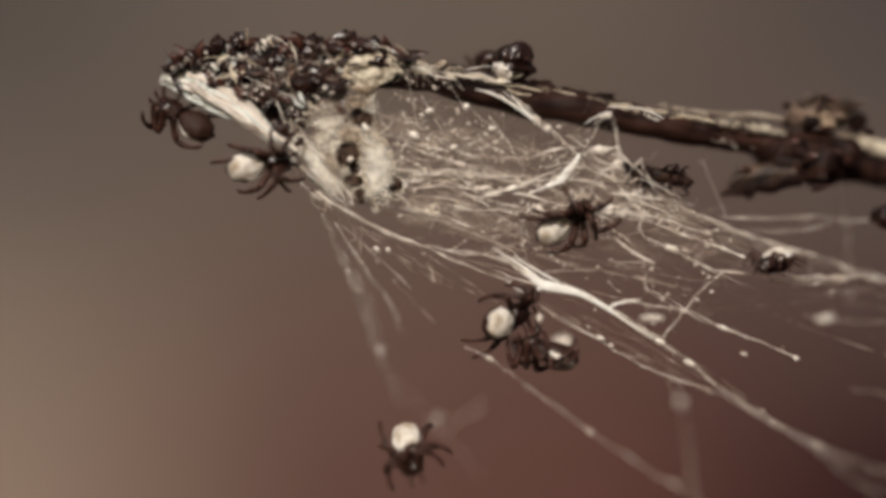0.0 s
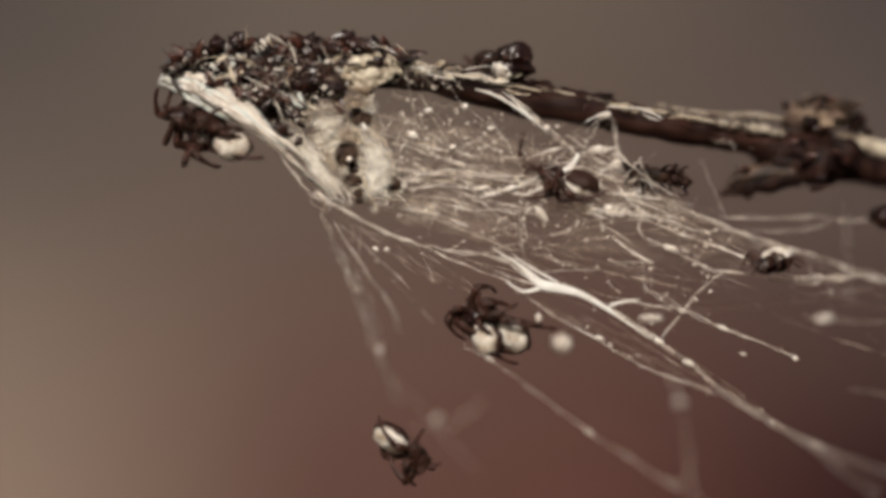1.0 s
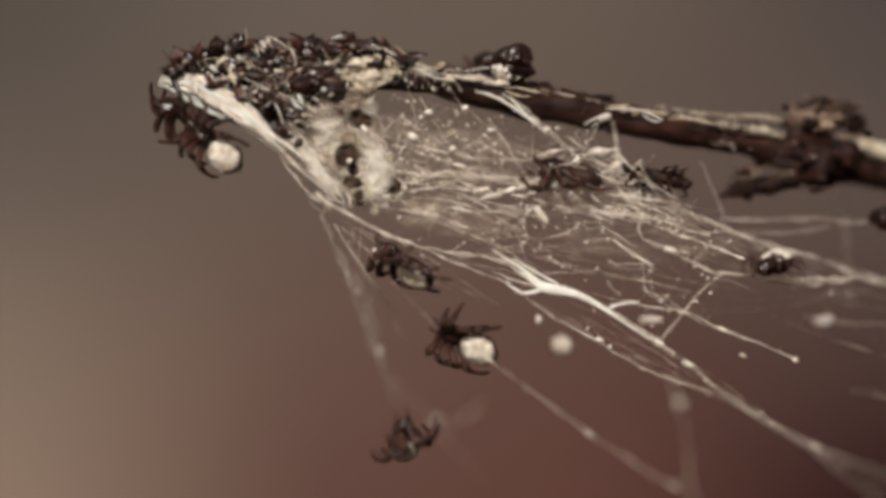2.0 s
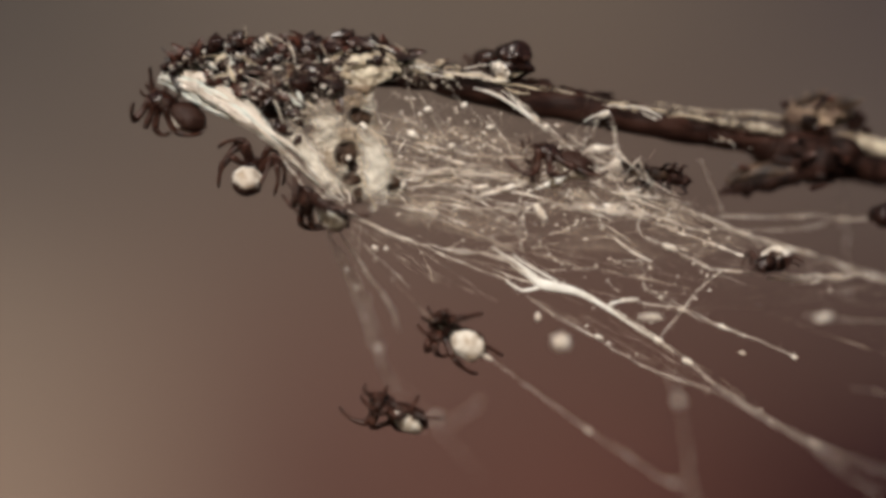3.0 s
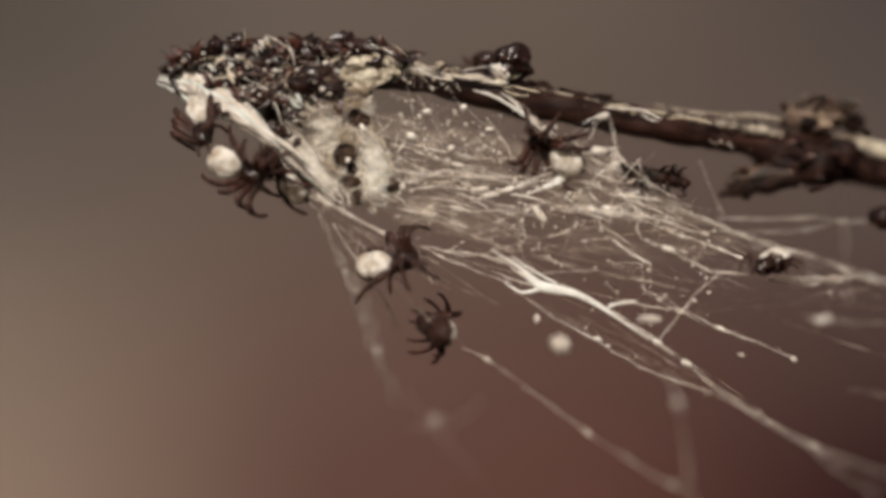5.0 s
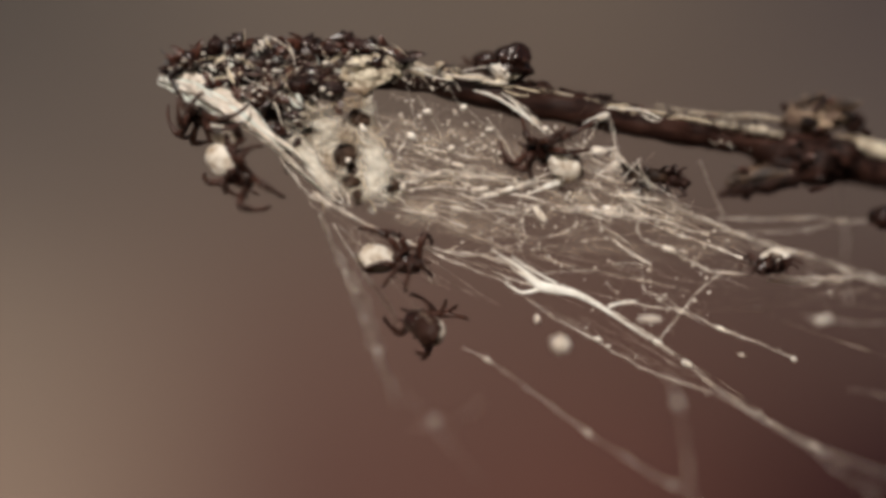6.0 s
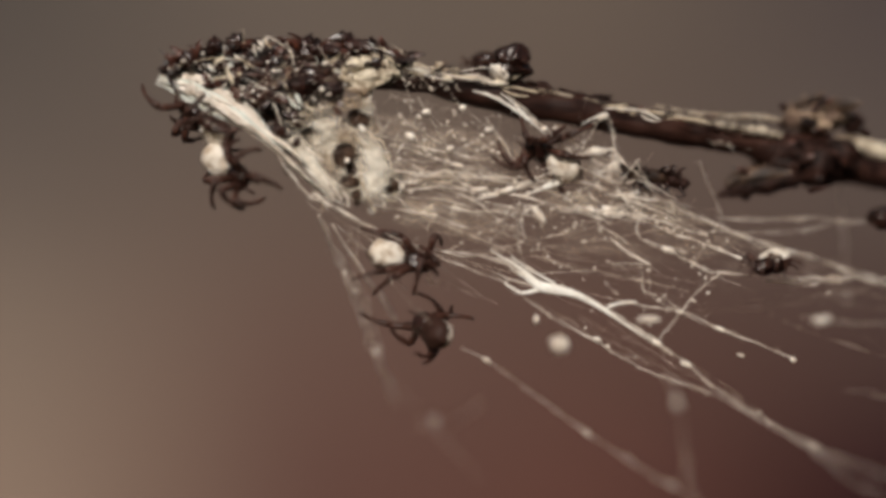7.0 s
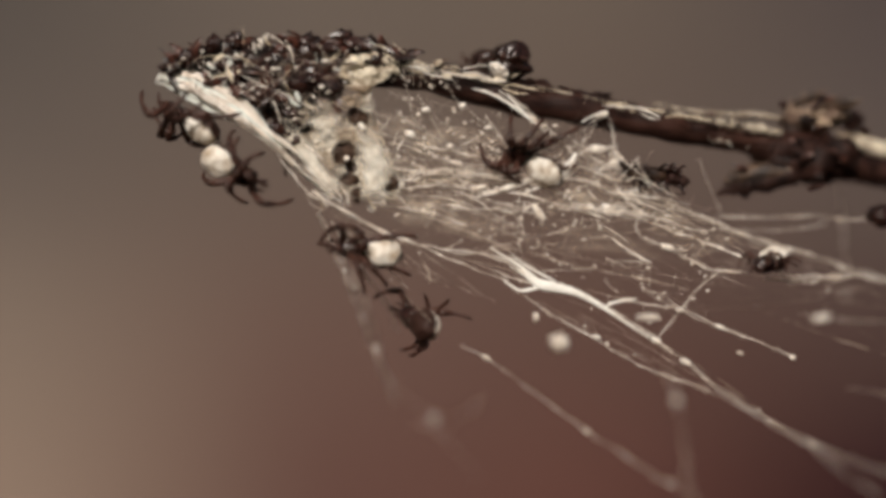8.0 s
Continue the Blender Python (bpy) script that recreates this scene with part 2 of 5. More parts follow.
# ---- the twig ----
TWIG = [(*(-22.14, 14.85), 0.5, 0.4), (*(-16.02, 15.36), 0.9, 0.2), (*(-9.39, 15.61), 1.15, 0.4), (*(-4.29, 15.56), 1.30, 0.5), (*(0.31, 14.95), 1.30, 0.8), (*(5.92, 13.68), 1.50, 1.0),
        (*(11.02, 12.72), 1.48, 1.5), (*(16.12, 11.78), 1.36, 2.2), (*(21.22, 10.70), 1.33, 3.2), (*(26.33, 9.78), 1.20, 4.5), (*(28.60, 9.25), 1.35, 5.0),
        (*(30.41, 8.72), 1.9, 5.5), (*(33.47, 8.21), 2.2, 6.3), (*(36.53, 7.60), 1.7, 7.2), (*(40.00, 6.68), 1.5, 8.0),
        (*(45.71, 4.90), 1.7, 9.5), (*(52.86, 2.35), 1.9, 12.0)]
twig = thing("twig", at((5.92, 13.83), 1), "thin dark brown bare twig wrapped in spider silk", "twig")
twig.location = (0, 0, 0)
run = spline(TWIG, 16)
bm = bmesh.new()
tube(bm, [at(q[:2], q[3]) for q in run], [q[2] * MM for q in run], 26, knobs=0.24, seed=2.0)
part("stem", bm, M_BARK, twig, "dark glossy bark")


def flake(bm, p, d, length, width, ang, lift, seed):
    """A small curled bark or bud scale with thickness."""
    turn = spin(ang, lift, 20 * math.sin(seed * 5))
    rows = []
    for i in range(7):
        u = i / 6
        w = width * math.sin(math.pi * min(1.0, 0.12 + u * 0.88)) ** 0.7 * (1 - 0.35 * u)
        row = []
        for j in range(5):
            s = (j - 2) / 2
            y = -0.18 * length * math.sin(u * 2.2) + 0.35 * w * s * s
            row.append((u * length, y, s * w))
        rows.append(row)
    base = at(p, d)
    for side in (0, 1):
        grid = [[bm.verts.new(base + turn @ (Vector(c) + Vector((0, side * 0.12, 0))) * MM) for c in row] for row in rows]
        for a, b in zip(grid, grid[1:]):
            for k in range(4):
                bm.faces.new((a[k], a[k + 1], b[k + 1], b[k]))


def bud(p, d, rx, rz, ang, seed, label):
    """A bud: an uneven core under overlapping scales."""
    bm = bmesh.new()
    lump(bm, at(p, d), (rx * MM, rz * MM * 0.9, rz * MM), spin(ang), 0.35, 1.3, 3, seed)
    core = part("bud", bm, M_WOOL, twig, label)
    r = random.Random(int(seed * 10))
    for k in range(7):
        bm = bmesh.new()
        q = (p[0] + r.uniform(-0.7, 0.6) * rx, p[1] + r.uniform(-0.4, 0.7) * rz)
        flake(bm, q, d - rz * 0.7, rx * r.uniform(0.6, 1.0), rz * r.uniform(0.3, 0.5), ang + r.uniform(-30, 30), r.uniform(-25, 25), seed + k)
        part("bud_scale", bm, M_WOOL if k % 3 else M_BUD, core)
    return core


bud((33.57, 12.04), 6.2, 3.3, 1.7, 4, 1.3, "dry brown leaf bud with ragged scales")
bm = bmesh.new()
for q, rx, rz, s in (((31.17, 7.96), 2.9, 2.2, 3.0), ((33.47, 7.70), 2.6, 2.1, 4.0), ((29.39, 8.62), 1.7, 1.4, 5.0), ((35.77, 8.47), 2.2, 1.5, 7.0)):
    lump(bm, at(q, 5.6), (rx * MM, rz * MM, rz * MM), spin(-12), 0.4, 1.4, 3, s)
part("knot", bm, M_KNOT, twig, "swollen dark knot in the bark")
bm = bmesh.new()
pts = spline([(*(31.68, 6.58), 1.25), (*(29.39, 5.87), 1.1), (*(27.09, 5.56), 0.95), (*(24.80, 4.80), 0.14)], 8)
tube(bm, [at(q[:2], 4.6) for q in pts], [q[2] * MM for q in pts], 14, knobs=0.7, seed=8.0)
part("spur", bm, M_KNOT, twig, "short pointed side bud")
bm = bmesh.new()
pts = spline([(*(31.43, 6.89), 0.9), (*(28.88, 6.73), 0.8), (*(26.58, 6.28), 0.7), (*(25.56, 5.87), 0.25)], 8)
tube(bm, [at(q[:2], 4.1) for q in pts], [q[2] * MM for q in pts], 12, knobs=0.9, seed=9.5)
part("spur", bm, M_BUD, twig, "short pointed side bud")
r = random.Random(63)
for i in range(16):
    bm = bmesh.new()
    q = ((32.96, 9.13)[0] + r.gauss(0, 2.6), (32.96, 9.13)[1] + r.gauss(0, 1.7))
    flake(bm, q, 3.2 + r.uniform(-0.4, 0.8), r.uniform(0.7, 2.0), r.uniform(0.25, 0.6), r.choice((0, 180)) - 12 + r.gauss(0, 28), r.uniform(-50, 50), i * 0.83)
    part("bark_scale", bm, M_KNOT if i % 3 else M_SHARD, twig)
bm = bmesh.new()
lump(bm, at((37.14, 11.38), 6.6), (0.85 * MM, 0.8 * MM, 1.0 * MM), spin(-30), 0.4, 1.4, 3, 14.0)
part("bud", bm, M_KNOT, twig, "small dark round bud")
bm = bmesh.new()
pts = spline([(*(35.60, 10.00), 0.30), (*(37.60, 9.55), 0.72), (*(40.00, 8.75), 0.85), (*(46.73, 6.60), 0.85)], 6)
tube(bm, [at(q[:2], 7.0 + 0.6 * i / 6) for i, q in enumerate(pts)], [q[2] * MM for q in pts], 12, knobs=0.3, seed=5.0)
part("peeled_bark", bm, M_LEAF, twig, "pale peeled strip of bark")

# ---- spiders ----
HALF = 1.22             # mm from the waist to each body centre
UPPER, LOWER = 2.35, 3.0
HIPS = [(0.85, 38), (0.35, 72), (-0.2, 108), (-0.65, 146)]


def leg_mesh(name, length, r0, r1, bow, sides=7):
    bm = bmesh.new()
    pts = [Vector((length * u, 0, bow * math.sin(math.pi * u))) * MM for u in [i / 7 for i in range(8)]]
    rad = [(r0 + (r1 - r0) * i / 7 + 0.04 * math.sin(i * 1.4)) * MM for i in range(8)]
    tube(bm, pts, rad, sides)
    for i in range(14):
        u = random.uniform(0.1, 0.95)
        p = Vector((length * u, 0, bow * math.sin(math.pi * u))) * MM
        a = random.uniform(0, math.tau)
        q = p + Vector((0.18, math.cos(a) * 0.34, math.sin(a) * 0.34)) * MM
        tube(bm, [p, (p + q) / 2, q], [0.022 * MM, 0.016 * MM, 0.004 * MM], 3)
    return finish(bm, name, M_LEG)


MESH_UPPER = leg_mesh("leg", UPPER, 0.36, 0.29, 0.16)
MESH_LOWER = leg_mesh("lower_leg", LOWER, 0.29, 0.10, 0.40)


def body_mesh(name, rx, ry, rz, taper, rough, seed, material):
    bm = bmesh.new()
    bmesh.ops.create_icosphere(bm, subdivisions=4, radius=1.0)
    for v in bm.verts:
        k = 1 + rough * noise.noise(v.co * 2.1 + Vector((seed, 0, 0)))
        t = 1 + taper * v.co.x
        v.co = Vector((v.co.x * rx * k, v.co.y * ry * k * t, v.co.z * rz * k * t)) * MM
    return finish(bm, name, material)


MESH_HEAD = body_mesh("cephalothorax", 1.25, 1.02, 0.78, -0.16, 0.16, 2.2, M_CHITIN)
MESH_BELLY = body_mesh("abdomen", 1.75, 1.38, 1.16, -0.12, 0.12, 6.1, M_ABDOMEN)
MESH_DARK_BELLY = body_mesh("abdomen", 1.70, 1.40, 1.25, -0.12, 0.32, 3.4, M_CHITIN)
MESH_MARK = body_mesh("white_mark", 0.85, 0.75, 0.30, 0.1, 0.35, 8.2, M_SILK)
MESH_EYE = body_mesh("eye", 0.11, 0.11, 0.11, 0, 0, 1.0, M_CHITIN)
MESH_TAIL = body_mesh("spinneret", 0.30, 0.12, 0.12, -0.3, 0.1, 1.5, M_LEG)
PALP = bmesh.new()
tube(PALP, [Vector(c) * MM for c in ((0, 0, 0), (0.5, 0, 0.15), (0.9, 0, -0.1), (1.1, 0, -0.5))], [x * MM for x in (0.13, 0.13, 0.14, 0.06)], 6)
MESH_PALP = finish(PALP, "palp", M_LEG)


def piece(name, mesh, parent, m):
    ob = new(name, mesh)
    ob.parent = parent
    ob.matrix_basis = m
    return ob


def rest_foot(side, k, spread):
    x, az = HIPS[k]
    reach = (3.7, 3.2, 3.1, 3.9)[k] * spread
    return Vector((x + math.cos(radians(az)) * reach, side * (0.55 + math.sin(radians(az)) * reach), -0.55))


def make_spider(label, group=""):
    root = thing("spider", (0, 0, 0), label, "spider", group)
    piece("cephalothorax", MESH_HEAD, root, pose(HALF * MM, 0, 0))
    belly = piece("abdomen", MESH_BELLY, root, pose(-1.55 * MM, 0, 0.25 * MM, 0, 8, 0))
    tagged(belly, "rounded abdomen, cream-white above and dark brown below")
    piece("spinneret", MESH_TAIL, belly, pose(-1.66 * MM, 0.12 * MM, -0.2 * MM))
    piece("spinneret", MESH_TAIL, belly, pose(-1.66 * MM, -0.12 * MM, -0.2 * MM))
    for s in (-1, 1):
        piece("palp", MESH_PALP, root, pose((HALF + 0.95) * MM, s * 0.3 * MM, -0.15 * MM, 0, 0, s * 14))
        piece("eye", MESH_EYE, root, pose((HALF + 1.0) * MM, s * 0.22 * MM, 0.34 * MM))
        piece("eye", MESH_EYE, root, pose((HALF + 0.8) * MM, s * 0.42 * MM, 0.42 * MM))
    legs = []
    for s in (-1, 1):
        for k in range(4):
            up = new("leg", MESH_UPPER)
            up.parent = root
            lo = new("lower_leg", MESH_LOWER)
            lo.parent = up
            legs.append((up, lo, Vector((HALF + HIPS[k][0], s * 0.55, -0.1)), s, k))
    return root, legs


def bend(hip, foot, outward):
    """Poses of the upper leg (in the spider) and the lower leg (in the upper), in mm, that put the foot there."""
    v = foot - hip
    r = min(max(v.length, 1.2), UPPER + LOWER - 0.06)
    v.normalize()
    pole = Vector((0.0, outward * 0.35, 1.0))
    p = (pole - v * pole.dot(v)).normalized()
    c = (UPPER ** 2 + r * r - LOWER ** 2) / (2 * UPPER * r)
    s = math.sqrt(max(0.0, 1 - c * c))
    x = v * c + p * s
    y = p.cross(v)
    z = x.cross(y)
    low = (v * r - x * UPPER).normalized()
    up = Matrix((x, y, z)).transposed().to_4x4()
    up.translation = hip * MM
    th = math.atan2(-low.dot(z), low.dot(x))
    return up, Matrix.Translation((UPPER * MM, 0, 0)) @ Matrix.Rotation(th, 4, "Y")


def stance(abdomen, head, roll, depth, toward=1):
    """Where the abdomen is, and heading, tilt and roll, from the two body centres in the picture plane (mm)."""
    dx, dz = head[0] - abdomen[0], head[1] - abdomen[1]
    tilt = math.degrees(math.acos(min(1.0, math.hypot(dx, dz) / (2 * HALF)))) * toward
    return [abdomen[0], abdomen[1], math.degrees(math.atan2(dz, dx)), tilt, roll, depth]


def body_pose(x, z, heading, tilt, roll, depth):
    h, p, r = radians(heading), radians(tilt), radians(roll)
    f = Vector((math.cos(h) * math.cos(p), -math.sin(p), math.sin(h) * math.cos(p)))
    flat = Vector((-math.sin(h), 0, math.cos(h)))
    c = f.cross(flat).normalized()
    if abs(p) < 1.5 and c.y > 0:
        c = -c
    s = f.cross(c)
    up = c * math.cos(r) + s * math.sin(r)
    m = Matrix((f, up.cross(f), up)).transposed().to_4x4()
    m.translation = at((x, z), depth) + f * 1.65 * MM
    return m


def still_spider(abdomen, head, roll, depth, size, spread, label, seed, toward=1, legs_by=1.0, drop=0.0):
    root, legs = make_spider(label)
    root.matrix_basis = body_pose(*stance(abdomen, head, roll, depth, toward)) @ Matrix.Scale(size, 4)
    r = random.Random(seed)
    for up, lo, hip, s, k in legs:
        foot = rest_foot(s, k, spread) + Vector([r.uniform(-0.5, 0.5) for _ in range(3)]) - Vector((0, 0, drop))
        fold, lo.matrix_basis = bend(hip, hip + (foot - hip) / legs_by, s)
        up.matrix_basis = fold @ Matrix.Scale(legs_by, 4)
    return root


crouched = still_spider((5.87, 17.14), (4.39, 17.14), -84, 0.4, 1.28, 0.5, "dark spider with a white-marked abdomen crouching on top of the twig", 3, toward=-1, legs_by=0.5, drop=-1.0)
for ob in crouched.children:
    if ob.name.startswith("abdomen"):
        ob.data = MESH_DARK_BELLY
        tagged(ob, "lumpy dark brown abdomen")
        tagged(piece("white_mark", MESH_MARK, ob, pose(-0.25 * MM, -0.95 * MM, 0.92 * MM, 45, 0, 0)), "white mark on the abdomen")
still_spider((30.05, -1.30), (28.77, -1.50), 88, 0.2, 1.0, 0.62, "small dark spider with a white mark held in the silk", 5, legs_by=0.6)

MOVERS = [make_spider("dark brown spider with a cream-white abdomen crawling on silk", "spiders on the web") for _ in range(6)]

# ---- husks and debris of the nest ----
def husk(p, d, rx, rz, ang, seed, label, limbs=0, skin=M_CHITIN, limb=M_LEG):
    """A glossy dried prey husk: segmented body with a few bent limbs. Also fills the nest's holes with dark."""
    root = thing("husk_and_hole_fill", at(p, d), label, "insect husk", "husks in the nest")
    bm = bmesh.new()
    made = bmesh.ops.create_icosphere(bm, subdivisions=4, radius=1.0)["verts"]
    turn = spin(ang)
    for v in made:
        k = 1 + 0.38 * noise.noise(v.co * 1.5 + Vector((seed, 0, 0))) + 0.16 * noise.noise(v.co * 4.0 + Vector((0, seed, 0))) - 0.08 * max(0.0, math.sin(v.co.x * 11)) ** 4
        v.co = turn @ Vector((v.co.x * rx * k, v.co.y * rz * k, v.co.z * rz * k)) * MM
    part("body", bm, skin, root)
    r = random.Random(int(seed * 100))
    for i in range(limbs):
        bm = bmesh.new()
        a = radians(ang + r.uniform(-70, 70) + 180 * (i % 2))
        n = Vector((math.cos(a), r.uniform(-0.5, 0.3), math.sin(a)))
        q0 = Vector((n.x * rx * 0.7, n.y * rz, n.z * rz * 0.7))
        q1 = q0 + n * r.uniform(0.7, 1.2)
        q2 = q1 + Vector((r.uniform(-0.3, 0.9), r.uniform(-0.3, 0.3), r.uniform(-0.5, 0.4)))
        tube(bm, [q * MM for q in (q0, q1, q2)], [0.17 * MM, 0.13 * MM, 0.04 * MM], 6)
        part("limb", bm, limb, root)
    return root


husk((-11.63, 14.85), -1.3, 2.6, 1.55, -8, 1.1, "large glossy black prey husk bound in silk", 3)
# five dark lumps behind the nest's holes, put there for the shade inside
husk((-8.78, 8.27), 0.8, 1.75, 1.35, 70, 2.3, "dark lump filling a hole in the nest in place of its shade", 0, M_HOLLOW)
husk((-8.42, 6.05), 0.6, 1.2, 0.95, 20, 3.3, "small dark lump in place of the shade in a nest hole", 0, M_HOLLOW)
husk((-7.65, 4.90), 0.4, 0.8, 0.72, -10, 4.1, "small dark lump in place of the shade in a nest hole", 0, M_HOLLOW)
husk((-4.69, 5.80), 0.7, 1.15, 1.2, 60, 5.2, "small brown lump that darkens a hole in the nest silk", 0, M_HOLLOW)
husk((-7.45, 11.63), 0.7, 1.2, 1.1, 10, 6.2, "round brown lump that darkens a hole in the nest silk", 0, M_HOLLOW)
husk((-13.57, 12.14), -1.2, 1.05, 0.55, -15, 7.4, "narrow dark husk bound in silk")
husk((-14.60, 10.70), -1.0, 1.05, 0.62, -30, 8.6, "narrow dark husk bound in silk")
husk((-13.11, 9.64), -1.2, 0.5, 0.5, 0, 9.1, "small dark husk bound in silk")
husk((39.69, 2.86), 3.5, 1.25, 1.0, 0, 12.7, "dark husk hanging in the web beyond the twig", 1)

def dead_insect(p, d, size, ang, seed, label):
    """A dried insect on its side: head, thorax and ringed abdomen, with its bent legs in the air."""
    root = thing("dead_insect", at(p, d), label, "dead insect", "dead insects in the web")
    r = random.Random(seed)
    turn = spin(ang)
    for name, x, rx, rz in (("head", 1.25, 0.42, 0.40), ("thorax", 0.55, 0.62, 0.52), ("abdomen", -0.75, 1.05, 0.50)):
        bm = bmesh.new()
        lump(bm, turn @ Vector((x * size * MM, 0, 0)), [v * size * MM for v in (rx, rz * 0.9, rz)], turn, 0.5, 1.5, 3, seed + x)
        part(name, bm, M_HOLLOW if name == "abdomen" else M_KNOT, root)
    for i in range(8):
        side = 1 if i % 2 else -1
        hip = Vector((r.uniform(-0.9, 1.0), -0.25, side * 0.35)) * size
        knee = hip + Vector((r.uniform(-0.6, 0.6), r.uniform(-0.6, 0.1), side * r.uniform(0.35, 0.8))) * size
        tip = knee + Vector((r.uniform(-0.9, 0.9), r.uniform(-0.3, 0.3), side * r.uniform(-0.3, 0.55))) * size
        bm = bmesh.new()
        run = spline([tuple(hip), tuple(knee), tuple(tip)], 4)
        tube(bm, [turn @ Vector(q) * MM for q in run], [size * MM * (0.17 - 0.13 * k / 8) for k in range(len(run))], 6)
        part("leg", bm, M_CHITIN, root)


dead_insect((17.60, 6.55), -0.3, 1.0, -38, 10, "dark dead insect bound in white silk threads")
dead_insect((20.20, 6.35), -0.1, 1.25, -14, 12, "dark dead insect with bent legs caught in the web")

litter = thing("debris_clump", (0, 0, 0), "dark clump of husk shards and silk at the twig's end", "debris")
for p, rx, rz, ang, s in (((-22.91, 16.58), 2.4, 0.9, 22, 1.0), ((-19.59, 16.38), 3.0, 1.7, 5, 2.0), ((-16.02, 16.12), 3.2, 2.4, 0, 3.0), ((-12.19, 16.63), 3.2, 2.1, 0, 4.0),
                          ((-8.37, 17.50), 3.2, 1.25, -6, 5.0), ((-15.51, 13.32), 2.0, 1.6, -40, 6.0), ((-5.56, 17.40), 2.2, 0.9, -14, 7.0)):
    bm = bmesh.new()
    lump(bm, at(p, 0.6), (rx * MM, rz * 0.8 * MM, rz * MM), spin(ang), 0.45, 1.6, 4, s)
    part("packed_husk", bm, M_SHARD, litter, "packed dark husk remains")
EDGE_X = [290, 340, 380, 470, 530, 600, 650, 712]
EDGE_TOP, EDGE_LOW = [122, 97, 82, 66, 74, 66, 78, 100], [128, 122, 140, 205, 215, 165, 110, 112]
r = random.Random(11)
for i in range(230):
    ex = r.uniform(290, 712)
    top, low = np.interp(ex, EDGE_X, EDGE_TOP), np.interp(ex, EDGE_X, EDGE_LOW)
    ez = top + (low - top) * r.random() ** 1.3
    p = ((ex - 784) / 19.6, (441 - ez) / 19.6)
    if math.hypot((p[0] + 11.7) / 2.4, (p[1] - 14.9) / 1.4) < 1:
        continue
    bm = bmesh.new()
    if i % 4:
        edge = (ez - top) / (low - top) < 0.3
        flake(bm, p, r.uniform(-2.0, -0.6), (0.6 + 2.6 * r.random() ** 2) * (0.8 if edge else 1.0), r.uniform(0.18, 0.7), r.choice((0, 180)) + r.gauss(-8, 12 if edge else 32), r.uniform(-60, 60), i * 0.37)
    else:
        lump(bm, at(p, r.uniform(-1.8, -0.6)), [r.uniform(0.3, 0.95) * MM for _ in range(3)], spin(r.uniform(0, 180)), 0.7, 1.5, 3, i * 0.9)
    part("husk_shard", bm, M_SHARD if i % 4 else M_CHITIN, litter, smooth=i % 4 == 0)
for q, length, width, ang, s in (((-11.43, 18.21), 2.6, 0.6, -12, 1.0), ((-8.62, 18.72), 3.0, 0.7, -18, 2.0), ((-7.35, 18.01), 3.2, 0.55, -14, 3.0), ((-10.15, 18.93), 2.2, 0.5, 8, 4.0), ((-6.33, 18.21), 2.8, 0.5, -22, 5.0),
                                 ((-18.06, 17.81), 2.2, 0.6, 20, 7.0), ((-20.61, 17.40), 2.0, 0.5, 160, 8.0), ((-14.49, 17.65), 2.4, 0.7, -30, 9.0), ((-12.96, 16.79), 2.2, 0.7, -50, 10.0)):
    bm = bmesh.new()
    flake(bm, q, -1.6, length, width, ang, -15 + 5 * s, s)
    part("husk_shard", bm, M_CHITIN, litter)

# ---- the silk nest ----
def wisp(bm, p, q, width, d, bow=0.0, seed=0.0, d2=None):
    """A flattened, lens-shaped streak of silk from p to q (mm)."""
    mid = ((p[0] + q[0]) / 2 - (q[1] - p[1]) * bow, (p[1] + q[1]) / 2 + (q[0] - p[0]) * bow)
    run = spline([p, mid, q], 7)
    n = len(run) - 1
    d2 = d if d2 is None else d2
    radii = [0.5 * width * MM * max(0.06, math.sin(math.pi * i / n) ** 0.8 * (1 + 0.7 * noise.noise(Vector((i * 0.45, seed, 2))))) for i in range(n + 1)]
    places = [at(c, d + (d2 - d) * i / n) + Vector((0, 0, 0.25 * width * MM * noise.noise(Vector((i * 0.6, seed, 9))))) for i, c in enumerate(run)]
    tube(bm, places, radii, 8, 0.35, 0.3, seed)


# holes in the nest: place and half sizes
HOLES = [(-8.88, 8.50, 0.98, 1.05), (-8.25, 7.25, 0.48, 0.50), (-8.38, 6.10, 0.80, 0.50), (-7.72, 4.98, 0.44, 0.38), (-4.70, 5.85, 0.72, 0.68), (-7.50, 11.65, 0.85, 0.70)]
nest = thing("silk_nest", (0, 0, 0), "cream silk nest matted round the twig's end", "silk nest")


def sheet(bm, left, right, top, low, bulge, d, pleat, nu, nv, seed, thick=0.12, holes=(), ragged=0.0, fade=0.22):
    """A draped patch between four curves (mm), bulging towards the lens, pleated, with thickness and holes."""
    rows = []
    for i in range(nu + 1):
        u = i / nu
        row = []
        for j in range(nv + 1):
            v = j / nv
            pt = [(1 - v) * np.interp(u, np.linspace(0, 1, len(top)), [q[k] for q in top])
                  + v * np.interp(u, np.linspace(0, 1, len(low)), [q[k] for q in low]) for k in (0, 1)]
            for k in (0, 1):
                el = np.interp(v, np.linspace(0, 1, len(left)), [q[k] for q in left]) - ((1 - v) * left[0][k] + v * left[-1][k])
                er = np.interp(v, np.linspace(0, 1, len(right)), [q[k] for q in right]) - ((1 - v) * right[0][k] + v * right[-1][k])
                pt[k] += (1 - u) * el + u * er
            w = noise.noise(Vector((pt[0] * 0.55, pt[1] * 0.9, seed))) * pleat
            w += noise.noise(Vector((pt[0] * 1.6, pt[1] * 2.6, seed + 5))) * pleat * 0.55
